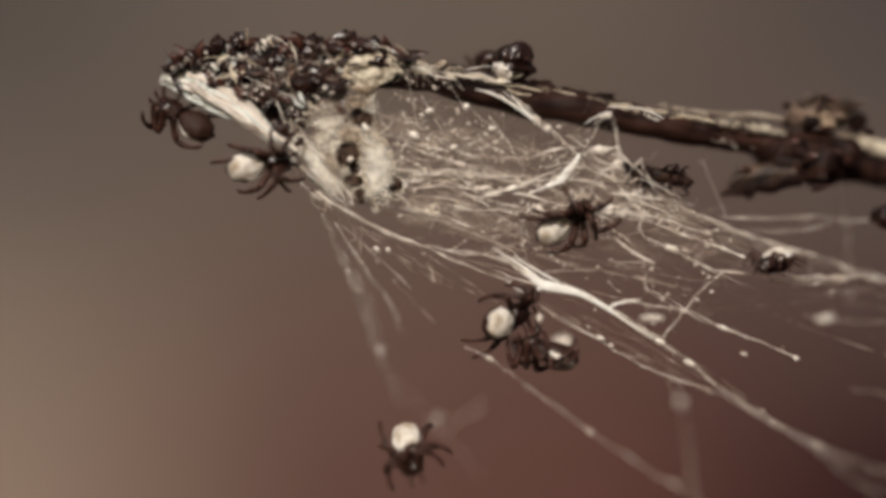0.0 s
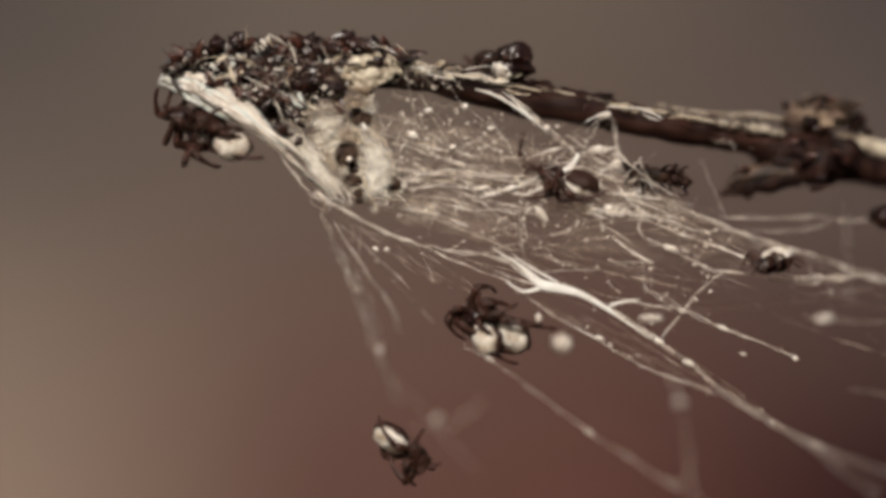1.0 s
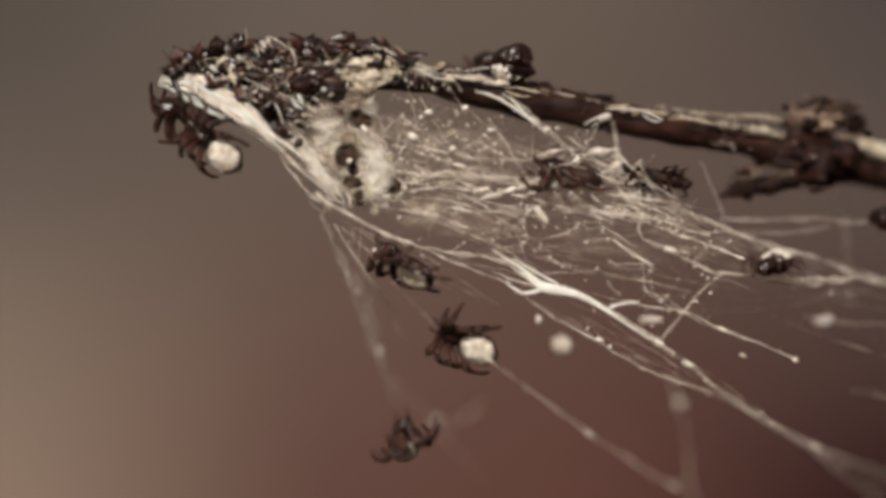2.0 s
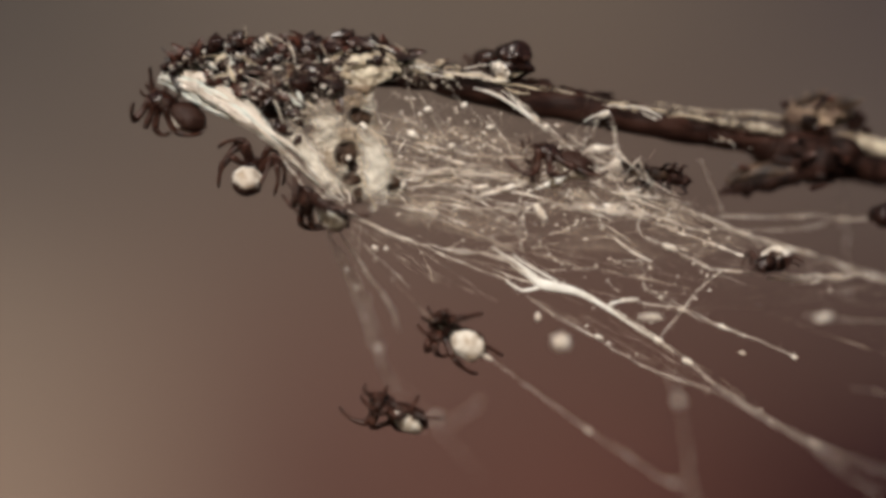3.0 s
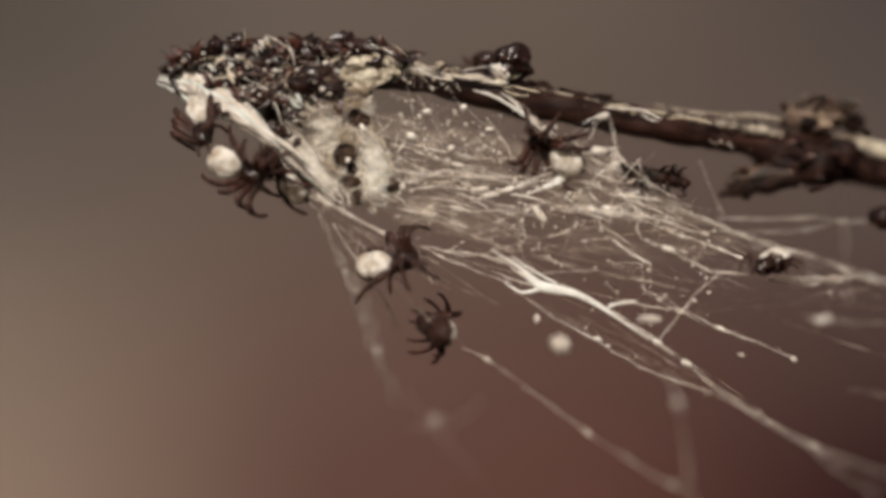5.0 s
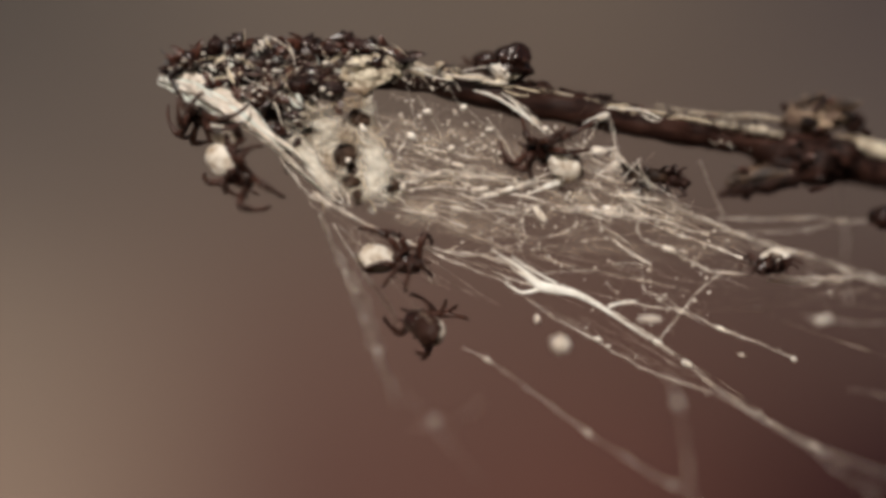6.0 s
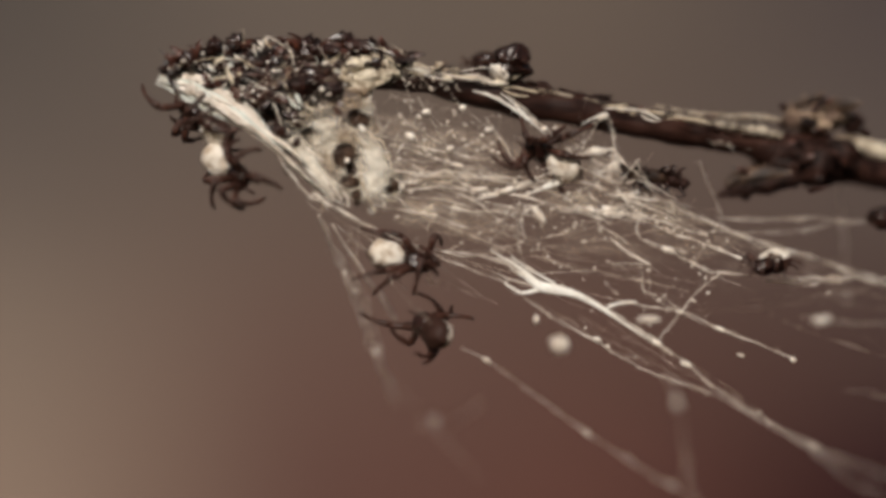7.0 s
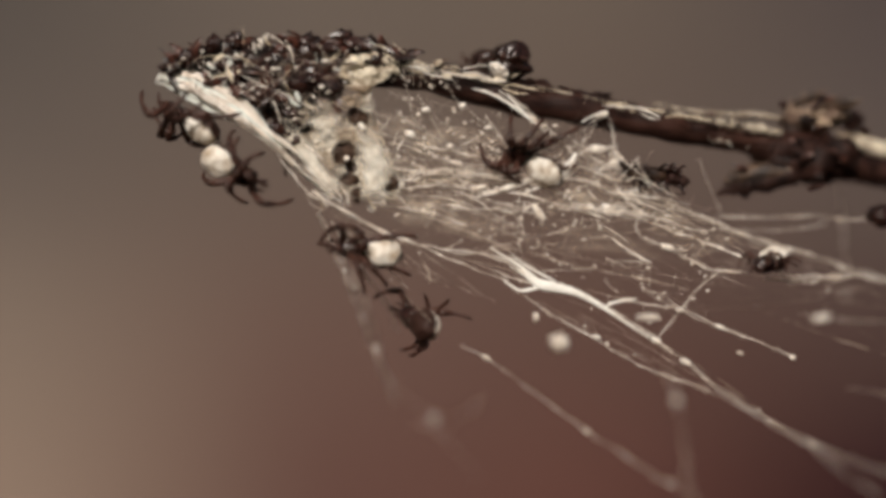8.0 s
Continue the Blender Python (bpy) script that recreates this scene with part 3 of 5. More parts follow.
            row.append((pt, d - bulge * math.sin(math.pi * u) ** 0.6 * math.sin(math.pi * v) ** 0.6 + w))
        rows.append(row)
    cover = bm.verts.layers.float.new("cover")
    for side in (0, thick):
        grid = [[bm.verts.new(at(pt, y + side)) for pt, y in row] for row in rows]
        for i, row in enumerate(grid):
            for j, v in enumerate(row):
                pt = rows[i][j][0]
                rim = min(i / nu, 1 - i / nu, j / nv, 1 - j / nv) / fade
                gap = min([((pt[0] - h[0]) / h[2]) ** 2 + ((pt[1] - h[1]) / h[3]) ** 2 for h in holes], default=9.0) ** 0.5
                v[cover] = min(1.0, max(0.0, (gap - 0.85) / 0.6)) * min(1.0, max(0.0, rim * 1.3 - 0.15 + 0.6 * noise.noise(Vector((pt[0] * 0.7, pt[1] * 1.1, seed + 40)))))
        for i in range(nu):
            for j in range(nv):
                pt = rows[i][j][0]
                if any(((pt[0] - hx) / hr) ** 2 + ((pt[1] - hz) / hs) ** 2 < 1.0 + 0.7 * noise.noise(Vector((pt[0] * 1.1, pt[1] * 1.1, seed))) for hx, hz, hr, hs in holes):
                    continue
                rim = min(i + 0.5, nu - i - 0.5) / nu, min(j + 0.5, nv - j - 0.5) / nv
                if min(rim) < ragged * (0.5 + noise.noise(Vector((pt[0] * 0.8, pt[1] * 0.8, seed + 20)))):
                    continue
                bm.faces.new((grid[i][j], grid[i + 1][j], grid[i + 1][j + 1], grid[i][j + 1]))


bm = bmesh.new()
sheet(bm, [(-13.47, 10.00), (-12.19, 7.70), (-9.39, 4.34)], [(-6.22, 13.93), (-4.03, 8.72), (-2.50, 4.03)], [(-13.47, 10.00), (-11.43, 12.04), (-8.88, 12.81), (-6.22, 13.93)],
      [(-9.39, 4.34), (-7.35, 4.03), (-4.80, 3.83), (-2.50, 4.03)], 1.3, 0.2, 0.34, 110, 110, 3.0, ragged=0.10,
      holes=HOLES)
part("nest_wall", bm, M_WALL, nest, "yellowish matted silk with holes")

bm = bmesh.new()
sheet(bm, [(-15.10, 12.91), (-14.49, 11.53), (-13.47, 9.85)], [(-6.73, 14.23), (-6.43, 13.72), (-6.12, 13.01)], [(-15.10, 12.91), (-10.92, 13.32), (-6.73, 14.23)], [(-13.47, 9.85), (-9.90, 11.99), (-6.12, 13.01)], 0.5, -1.1, 0.45, 60, 30, 6.0, ragged=0.15)
part("nest_wall", bm, M_WALL, nest, "torn pale silk under the husks")
# paler felted lobes over it
for left, right, top, low, d, seed in (([(-8.06, 11.17), (-7.65, 7.45), (-7.35, 3.52)], [(-6.33, 10.97), (-3.98, 7.60), (-5.10, 3.52)], [(-8.06, 11.17), (-7.14, 11.58), (-6.33, 10.97)], [(-7.35, 3.52), (-6.33, 3.11), (-5.10, 3.52)], -1.05, 51.0),
                                       ([(-15.61, 11.68), (-12.96, 7.70), (-9.80, 3.83)], [(-13.88, 12.09), (-10.51, 7.81), (-8.16, 3.83)], [(-15.61, 11.68), (-14.74, 12.09), (-13.88, 12.09)], [(-9.80, 3.83), (-8.98, 3.42), (-8.16, 3.83)], -1.15, 52.0),
                                       ([(-7.96, 15.36), (-7.65, 13.83), (-7.86, 12.30)], [(-5.92, 15.36), (-6.22, 13.72), (-6.12, 12.09)], [(-7.96, 15.36), (-6.94, 15.56), (-5.92, 15.36)], [(-7.86, 12.30), (-6.94, 11.99), (-6.12, 12.09)], -0.75, 53.0),
                                       ([(-12.45, 11.58), (-11.63, 10.46), (-10.82, 9.13)], [(-8.06, 12.60), (-9.39, 10.97), (-9.80, 9.74)], [(-12.45, 11.58), (-10.20, 12.40), (-8.06, 12.60)], [(-10.82, 9.13), (-10.31, 9.34), (-9.80, 9.74)], -1.2, 54.0)):
    bm = bmesh.new()
    sheet(bm, left, right, top, low, 0.35, d, 0.25, 40, 40, seed, fade=0.42)
    part("silk_lobe", bm, M_LOBE, nest, "paler felted lobe of silk")
r = random.Random(77)
for i in range(80):
    u, v = r.random(), r.random()
    p = (np.interp(u, [0, 1], [-12.6, -4.0]), np.interp(u, [0, 0.6, 1], [9.6, 12.2, 9.5]) - v * np.interp(u, [0, 0.6, 1], [4.6, 7.6, 5.0]))
    a, ln = radians(np.interp(u, [0, 0.35, 0.7, 1], [-48, -66, -40, -12]) + r.choice((0, 0, 0, 75)) + r.gauss(0, 16)), r.uniform(0.8, 2.6)
    way = [(p[0] + math.cos(a) * ln * k, p[1] + math.sin(a) * ln * k) for k in (0, 0.25, 0.5, 0.75, 1)]
    if any(((q[0] - h[0]) / h[2]) ** 2 + ((q[1] - h[1]) / h[3]) ** 2 < 1.2 for q in way for h in HOLES):
        continue
    bm = bmesh.new()
    wisp(bm, p, way[-1], 0.03 + 0.13 * r.random() ** 2, r.uniform(-1.65, -1.2), r.uniform(-0.25, 0.25), i * 3.1)
    part("silk_wisp", bm, M_STRAND if i % 3 else M_WALLTHREAD, nest)
for p, q, width in (((-17.55, 14.85), (-11.43, 12.30), 0.11), ((-18.32, 15.61), (-13.47, 12.55), 0.10), ((-16.02, 14.34), (-14.49, 11.02), 0.12), ((-19.59, 16.38), (-17.96, 14.08), 0.13), ((-14.23, 18.93), (-13.37, 16.48), 0.12), ((-16.02, 19.34), (-13.72, 17.81), 0.12)):
    bm = bmesh.new()
    wisp(bm, p, q, width, -2.0, 0.06, p[0])
    part("silk_wisp", bm, M_SILK, nest)

RIBBON = [(*(-25.71, 15.41), 0.5), (*(-23.98, 15.41), 1.05), (*(-22.04, 14.59), 1.35), (*(-19.69, 13.27), 1.22), (*(-17.81, 11.99), 0.98), (*(-16.02, 10.46), 0.60),
          (*(-13.72, 8.32), 0.36), (*(-11.68, 6.48), 0.26), (*(-10.00, 4.95), 0.20), (*(-9.08, 4.23), 0.12)]
run = spline(RIBBON, 10)
r = random.Random(23)
bm = bmesh.new()
tube(bm, [at(q[:2], -0.75) for q in run[4:58]], [q[2] * 0.72 * MM for q in run[4:58]], 16, 0.5, 0.7, 5.0)
part("silk_band", bm, M_RIBBON, nest, "white felted silk")
for i in range(54):
    bm = bmesh.new()
    off = (i - 26.5) / 28 + r.gauss(0, 0.05)
    lo = 0 if i % 3 else r.randint(0, 30)
    hi = len(run) if i % 4 else r.randint(55, len(run))
    places, radii = [], []
    for j in range(lo, hi):
        q, u = run[j], (j - lo) / (hi - lo - 1)
        nx = noise.noise(Vector((j * 0.06, i * 3.3, 0))) * 0.5
        part_by = (0.42 if i > 26 else -0.22) * max(0.0, math.sin(math.pi * (j - 50) / 40)) if 50 < j < 90 else 0.0
        places.append(at((q[0] + part_by + (off * 0.5 + nx * 0.4) * q[2] * 0.8, q[1] + part_by + (off * 0.85 + nx) * q[2]), -1.5 + 0.7 * off * off + 0.5 * nx + 0.12 * (i % 5)))
        fat = max(0.04, q[2] * (0.10 + 0.12 * abs(math.sin(i * 2.4)) ** 2)) * (1 + 0.8 * noise.noise(Vector((j * 0.17, i * 1.9, 4.0))))
        radii.append(fat * min(1.0, 0.15 + 5 * u, 0.15 + 5 * (1 - u)) * MM)
    tube(bm, places, radii, 6, 0.6, 0.5, i * 2.0)
    part("silk_band", bm, M_RIBBON if i % 5 else M_SILK, nest, "white combed silk")

bm = bmesh.new()
pts = spline([(*(8.21, 14.55), 0.12), (*(11.02, 13.95), 0.14), (*(16.12, 12.85), 0.13), (*(21.22, 11.95), 0.24), (*(26.33, 11.00), 0.46), (*(28.88, 10.60), 0.5), (*(30.66, 10.30), 0.25)], 9)
tube(bm, [at(q[:2], np.interp(q[0], [8, 21, 31], [-0.1, 2.1, 4.0])) for q in pts], [q[2] * MM for q in pts], 10, 1.4, 0.5, 4.0)
part("silk_sheath", bm, M_SHEATH, nest, "pale silk laid along the twig")
bm = bmesh.new()
pts = spline([(*(19.18, 12.96), 0.10), (*(23.78, 12.14), 0.2), (*(27.86, 11.99), 0.3), (*(30.66, 11.68), 0.15)], 8)
tube(bm, [at(q[:2], 4.0) for q in pts], [q[2] * MM for q in pts], 8, 1.0, 0.5, 7.0)
part("silk_sheath", bm, M_SHEATH, nest, "pale silk laid along the twig")
r = random.Random(4)
for i in range(40):
    ex = r.uniform(700, 1200)
    base = np.interp(ex, [700, 800, 900, 1000, 1200], [118, 132, 157, 173, 211])
    p = ((ex - 784) / 19.6, (441 - base - r.uniform(-6, 7)) / 19.6)
    dd = np.interp(ex, [700, 1200], [-0.6, 1.9])
    bm = bmesh.new()
    if i % 2:
        lump(bm, at(p, dd), (r.uniform(0.3, 0.8) * MM, 0.4 * MM, r.uniform(0.08, 0.22) * MM), spin(-13 + r.gauss(0, 8)), 0.9, 1.6, 3, i * 1.3)
    else:
        ln, ang = r.uniform(1.5, 4.5), radians(-13 + r.gauss(0, 9))
        wisp(bm, p, (p[0] + math.cos(ang) * ln, p[1] + math.sin(ang) * ln), r.uniform(0.08, 0.2), dd - 1.3, r.uniform(-0.1, 0.1), i * 2.3)
    part("silk_tuft", bm, M_NEST if i % 4 else M_SILK, nest)
bm = bmesh.new()
# white specks over the debris in place of glints on the shards
for i in range(120):
    ex = r.uniform(300, 640)
    top, low = np.interp(ex, EDGE_X, EDGE_TOP), np.interp(ex, EDGE_X, EDGE_LOW)
    p = ((ex - 784) / 19.6, (441 - (top + (low - top) * r.uniform(0.02, 1.05))) / 19.6)
    k = 0.022 + 0.085 * r.random() ** 3
    lump(bm, at(p, r.uniform(-2.9, -1.8)), (k * r.uniform(1.2, 4.0) * MM, k * 0.6 * MM, k * MM), spin(r.uniform(-70, 40)), 1.0, 1.8, 2, i * 0.7)
# flecks of silk on the twig
for i in range(120):
    ex = r.uniform(690, 1330)
    mid = np.interp(ex, [700, 790, 900, 1000, 1100, 1200, 1330], [136, 148, 170, 189, 210, 232, 258])
    p = ((ex - 784) / 19.6, (441 - mid - r.uniform(-26, 16) * r.random() ** 0.3) / 19.6)
    k = 0.04 + 0.13 * r.random() ** 2
    lump(bm, at(p, np.interp(ex, [700, 1330], [-0.85, 3.4])), (k * r.uniform(1.0, 3.0) * MM, k * MM, k * MM), spin(-13 + r.gauss(0, 20)), 0.8, 1.8, 1, i * 0.9)
tagged(part("silk_speck_and_glint", bm, M_SILK, nest), kind="stuff")
for i in range(34):
    ex = r.uniform(300, 700)
    top, low = np.interp(ex, EDGE_X, EDGE_TOP), np.interp(ex, EDGE_X, EDGE_LOW)
    p = ((ex - 784) / 19.6, (441 - (top + (low - top) * r.uniform(0.1, 1.0))) / 19.6)
    bm = bmesh.new()
    if i % 2:
        ln, ang = r.uniform(0.8, 2.6), radians(r.choice((-35, -60, 20)) + r.gauss(0, 20))
        wisp(bm, p, (p[0] + math.cos(ang) * ln, p[1] + math.sin(ang) * ln), r.uniform(0.04, 0.11), r.uniform(-2.5, -1.7), r.uniform(-0.12, 0.12), i * 1.7)
    else:
        lump(bm, at(p, r.uniform(-2.2, -1.6)), (r.uniform(0.15, 0.5) * MM, 0.12 * MM, r.uniform(0.08, 0.2) * MM), spin(r.uniform(-70, 40)), 0.9, 1.8, 2, i * 0.7)
    part("silk_fleck", bm, M_NEST if i % 4 else M_SILK, nest)

# pale crust on the twig beside the nest
r = random.Random(90)
for i in range(26):
    ex = r.uniform(700, 900)
    p = ((ex - 784) / 19.6, (441 - np.interp(ex, [700, 780, 900], [116, 122, 142]) - r.gauss(0, 6)) / 19.6)
    bm = bmesh.new()
    flake(bm, p, np.interp(ex, [700, 900], [-1.0, -0.5]) + r.uniform(-0.2, 0.2), r.uniform(0.6, 1.8), r.uniform(0.15, 0.4), -10 + r.gauss(0, 16), r.uniform(-30, 30), i * 0.7)
    part("silk_crust", bm, (M_SHEATH, M_LEAF, M_BUD)[i % 3], nest)

# pale blotches of silk caught among the husks, in loose clusters
r = random.Random(52)
for i in range(17):
    ex = r.uniform(330, 690)
    top, low = np.interp(ex, EDGE_X, EDGE_TOP), np.interp(ex, EDGE_X, EDGE_LOW)
    ey = top + (low - top) * r.uniform(0.0, 0.95)
    for j in range(r.randint(2, 4)):
        p = ((ex + r.gauss(0, 13) - 784) / 19.6, (441 - ey - r.gauss(0, 9)) / 19.6)
        bm = bmesh.new()
        ln, a = r.uniform(0.5, 1.9), radians(r.choice((-50, -25, 15, -80)) + r.gauss(0, 20))
        wisp(bm, p, (p[0] + math.cos(a) * ln, p[1] + math.sin(a) * ln), 0.06 + 0.36 * r.random() ** 2.2, r.uniform(-2.5, -1.6), r.uniform(-0.15, 0.15), i * 1.9 + j)
        part("silk_blotch", bm, (M_NEST, M_STRAND, M_RIBBON)[(i + j) % 3], nest)

# loose scales of bark along the twig's upper edge
r = random.Random(31)
for i in range(70):
    ex = r.uniform(705, 1330)
    mid = np.interp(ex, [700, 790, 900, 1000, 1100, 1200, 1330], [136, 148, 170, 189, 210, 232, 258])
    p = ((ex - 784) / 19.6, (441 - mid + r.uniform(13, 33)) / 19.6)
    bm = bmesh.new()
    flake(bm, p, np.interp(ex, [700, 1330], [-0.6, 3.8]) + r.uniform(-0.2, 0.5), r.uniform(0.7, 2.4), r.uniform(0.12, 0.32), -13 + r.gauss(0, 13), r.uniform(-40, 40), i * 0.61)
    part("bark_scale", bm, M_BARK if i % 3 else M_SHARD, twig)

# curled dry leaf in the nest
leaf = thing("dry_leaf", (0, 0, 0), "curled cream and brown dry leaf bound into the nest", "leaf")
bm = bmesh.new()
pts = spline([(*(-9.29, 14.74), 0.25), (*(-8.72, 16.17), 0.5), (*(-6.94, 16.94), 0.55), (*(-4.90, 16.63), 0.45), (*(-3.98, 15.66), 0.25)], 8)
tube(bm, [at(q[:2], -1.0 - 0.5 * math.sin(i * 0.1)) for i, q in enumerate(pts)], [q[2] * MM for q in pts], 10, 1.6, 0.5, 3.0)
part("blade", bm, M_LEAF, leaf)
bm = bmesh.new()
sheet(bm, [(-9.18, 14.85), (-8.88, 14.54), (-8.27, 14.23)], [(-4.08, 16.48), (-4.29, 15.87), (-4.80, 15.26)], [(-9.18, 14.85), (-8.47, 16.38), (-6.84, 16.99), (-4.80, 16.79), (-4.08, 16.48)],
      [(-8.27, 14.23), (-7.09, 13.93), (-5.92, 14.74), (-4.80, 15.26)], 0.3, -1.5, 0.4, 30, 14, 12.0, thick=0.15)
part("curled_side", bm, M_LEAF, leaf)

# ---- the web ----
web = thing("spider_web", (0, 0, 0), "tangled cream spider web hung between twig and nest", "spider web")
STRANDS = []


def strand(width, depth, *pts, wander=0.10, label=""):
    """One thread through pts (mm): width in mm, depth in mm at its two ends."""
    d0, d1 = depth if isinstance(depth, tuple) else (depth, depth)
    run = spline(pts, 8 if len(pts) > 2 else 16)
    n, seed = len(run), len(STRANDS) * 3.7
    bm = bmesh.new()
    count = 1 if width < 0.15 else 3 if width < 0.5 else 7
    for f in range(count):
        places, radii = [], []
        for i, q in enumerate(run):
            u = i / (n - 1)
            w = Vector((noise.noise(Vector((i * 0.35, seed, 0))), 0, noise.noise(Vector((i * 0.35, seed, 7))))) * wander
            if count > 1:
                g = Vector([noise.noise(Vector((i * 0.16 + f * 13.1, seed, k))) for k in (1.0, 4.0, 8.0)])
                w += g * width * (0.55 + 0.75 * math.sin(math.pi * u))
            places.append(at(q, d0 + (d1 - d0) * u) + w * MM)
            thick = max(0.045, width * (0.30 if count > 1 else 0.5))
            radii.append(thick * 0.5 * MM * max(0.3, 0.9 + 1.1 * noise.noise(Vector((i * 0.5, seed + f * 5.0, 3)))))
        tube(bm, places, radii, 5)
    rr = random.Random(int(seed * 10))
    for f in range(int(n * 0.5)):
        q = places[rr.randint(1, n - 2)]
        v = Vector((rr.gauss(0, 1), rr.gauss(0, 0.6), rr.gauss(0, 1))).normalized() * rr.uniform(0.15, 0.6) * MM
        tube(bm, [q, q + v * 0.5 + Vector((0, 0, rr.uniform(-0.08, 0.08) * MM)), q + v], [0.025 * MM, 0.02 * MM, 0.006 * MM], 3)
    STRANDS.append(part("thread", bm, M_STRAND, web, label))


# lower edge of the web
strand(0.34, (-1.5, 0), (-11.63, 5.15), (-8.37, 2.96), (-4.29, 1.07), (-1.99, 0.20), (0.82, -0.26), (4.90, -0.92), (7.19, -2.24), (9.23, -3.42))
strand(0.22, (-1.5, 0), (-15.26, 9.34), (-13.98, 7.19), (-12.04, 4.90), (-9.39, 3.72), (-6.33, 1.99), (-3.52, 0.56))
strand(0.20, 0, (-12.19, 4.90), (-7.35, 2.35), (-2.76, 0.46), (1.84, -1.48), (5.92, -3.01))
def band(label, *pts, depth=-0.15):
    """A smooth, flat, tapering band of drawn silk: points with half widths (mm)."""
    bm = bmesh.new()
    run = spline([(*q, w) for q, w in pts], 9)
    tube(bm, [at(q[:2], depth) for q in run], [q[2] * MM for q in run], 14, 0.35, 0.16, len(pts) * 3.0)
    part("silk_band", bm, M_BAND, web, label)


band("thick white band of drawn silk", ((6.17, -1.79), 0.05), ((7.55, -2.50), 0.22), ((8.88, -3.32), 0.45), ((10.26, -3.62), 0.44), ((11.63, -3.93), 0.35), ((13.06, -4.54), 0.26), ((14.85, -5.61), 0.18), ((16.89, -6.99), 0.12), ((19.44, -8.57), 0.08))
band("root of the white band", ((4.29, 0.04), 0.04), ((5.66, -0.87), 0.10), ((6.84, -1.58), 0.14), ((8.47, -2.81), 0.18))
band("root of the white band", ((5.56, -3.01), 0.05), ((6.33, -3.52), 0.13), ((7.19, -3.93), 0.14), ((8.72, -3.62), 0.18))
band("root of the white band", ((6.17, -0.56), 0.04), ((7.45, -1.58), 0.08), ((8.72, -2.30), 0.09), ((10.26, -3.11), 0.10))
band("fork of the white band", ((14.59, -5.46), 0.08), ((15.36, -5.05), 0.12), ((16.38, -4.80), 0.10), ((17.55, -4.69), 0.04))
strand(0.34, (0, -0.5), (14.85, -5.31), (17.14, -6.84), (19.44, -8.37), (20.71, -9.54))
strand(0.26, -0.1, (4.49, -1.99), (6.17, -2.70), (8.21, -3.32))
strand(0.22, 0, (4.29, -0.71), (5.92, -1.38), (7.96, -2.50), (10.26, -3.27))
strand(0.24, 0, (4.90, -0.77), (6.94, -1.22), (8.72, -2.19))
strand(0.14, 0, (8.72, -2.19), (11.02, -2.04), (14.18, -1.89))
strand(0.26, 0, (14.85, -5.31), (16.12, -4.80), (17.55, -4.69))
strand(0.20, (-0.5, -8), (18.67, -8.11), (20.46, -9.23), (22.24, -10.41), (25.56, -13.21), (28.88, -15.26))
strand(0.18, (0, -15), (13.57, -8.11), (17.65, -10.56), (20.71, -11.79), (24.80, -13.21), (28.37, -15.15), (32.45, -17.30), (36.53, -19.08), (41.63, -20.87))
strand(0.13, (-10, -16), (32.19, -17.19), (33.98, -18.57), (36.02, -20.26), (39.59, -22.40))
strand(0.16, (0, -1), (7.45, -4.29), (10.51, -6.48), (13.83, -8.21))
# lines that run off to the twig's far part
strand(0.30, (0.5, 2), (12.81, 8.72), (15.36, 7.19), (17.65, 5.66), (21.73, 3.52), (25.82, 1.84))
strand(0.48, (1, 8), (24.80, 2.19), (28.62, 0.66), (32.96, -0.71), (36.53, -1.89), (41.63, -3.52))
strand(0.20, (0.5, 2), (16.63, 7.19), (19.18, 4.90), (22.24, 3.83))
strand(0.20, (0.5, 2), (15.61, 4.90), (20.20, 3.72), (24.03, 2.35), (27.86, 0.82))
strand(0.34, 0.5, (18.16, 0.82), (20.20, 0.05), (21.99, -0.87), (24.03, -1.89), (27.86, -2.35))
strand(0.44, (0.5, 3), (29.13, -2.91), (32.45, -3.01), (35.26, -2.50), (37.55, -2.60))
strand(0.22, 0.5, (25.05, -2.19), (23.27, -3.62), (21.48, -5.66), (19.44, -8.27))
strand(0.14, 0.4, (17.91, -1.07), (18.01, -2.50), (18.27, -3.78), (20.20, -5.05), (21.48, -5.66))
strand(0.16, 0.4, (15.36, -1.38), (16.63, -1.28), (17.91, -1.28))
strand(0.20, (0, -2), (16.12, -4.64), (19.18, -5.31), (21.48, -5.66), (25.05, -7.19), (28.37, -8.37), (31.84, -9.95))
strand(0.12, 0.3, (18.11, -3.62), (19.18, -4.13), (20.31, -4.59), (21.48, -5.46))
strand(0.10, 0.3, (14.69, -2.76), (15.10, -3.42), (15.87, -4.13))
strand(0.30, 0.0, (12.45, 3.52), (15.10, 3.32), (18.32, 2.81), (21.22, 2.09), (23.83, 1.33))
strand(0.36, -0.1, (11.53, 4.03), (14.08, 3.52), (16.73, 3.88), (17.55, 3.42))
strand(0.28, (0, -1), (24.39, -6.94), (25.82, -7.50), (27.24, -8.01))
strand(0.14, (1, 4), (23.27, 7.96), (24.18, 5.41), (25.41, 2.70))
strand(0.22, (4, 6), (24.80, 2.81), (31.43, 2.70), (33.47, 2.91), (36.53, 2.50), (41.63, 2.81))
strand(0.16, (4, 6), (25.82, 1.48), (31.43, 1.58), (35.00, 2.30))
strand(0.12, 7, (32.45, -6.07), (36.53, -6.68), (41.63, -6.58))
strand(0.14, (7, 9), (36.53, -12.70), (40.00, -13.21), (43.67, -13.47))
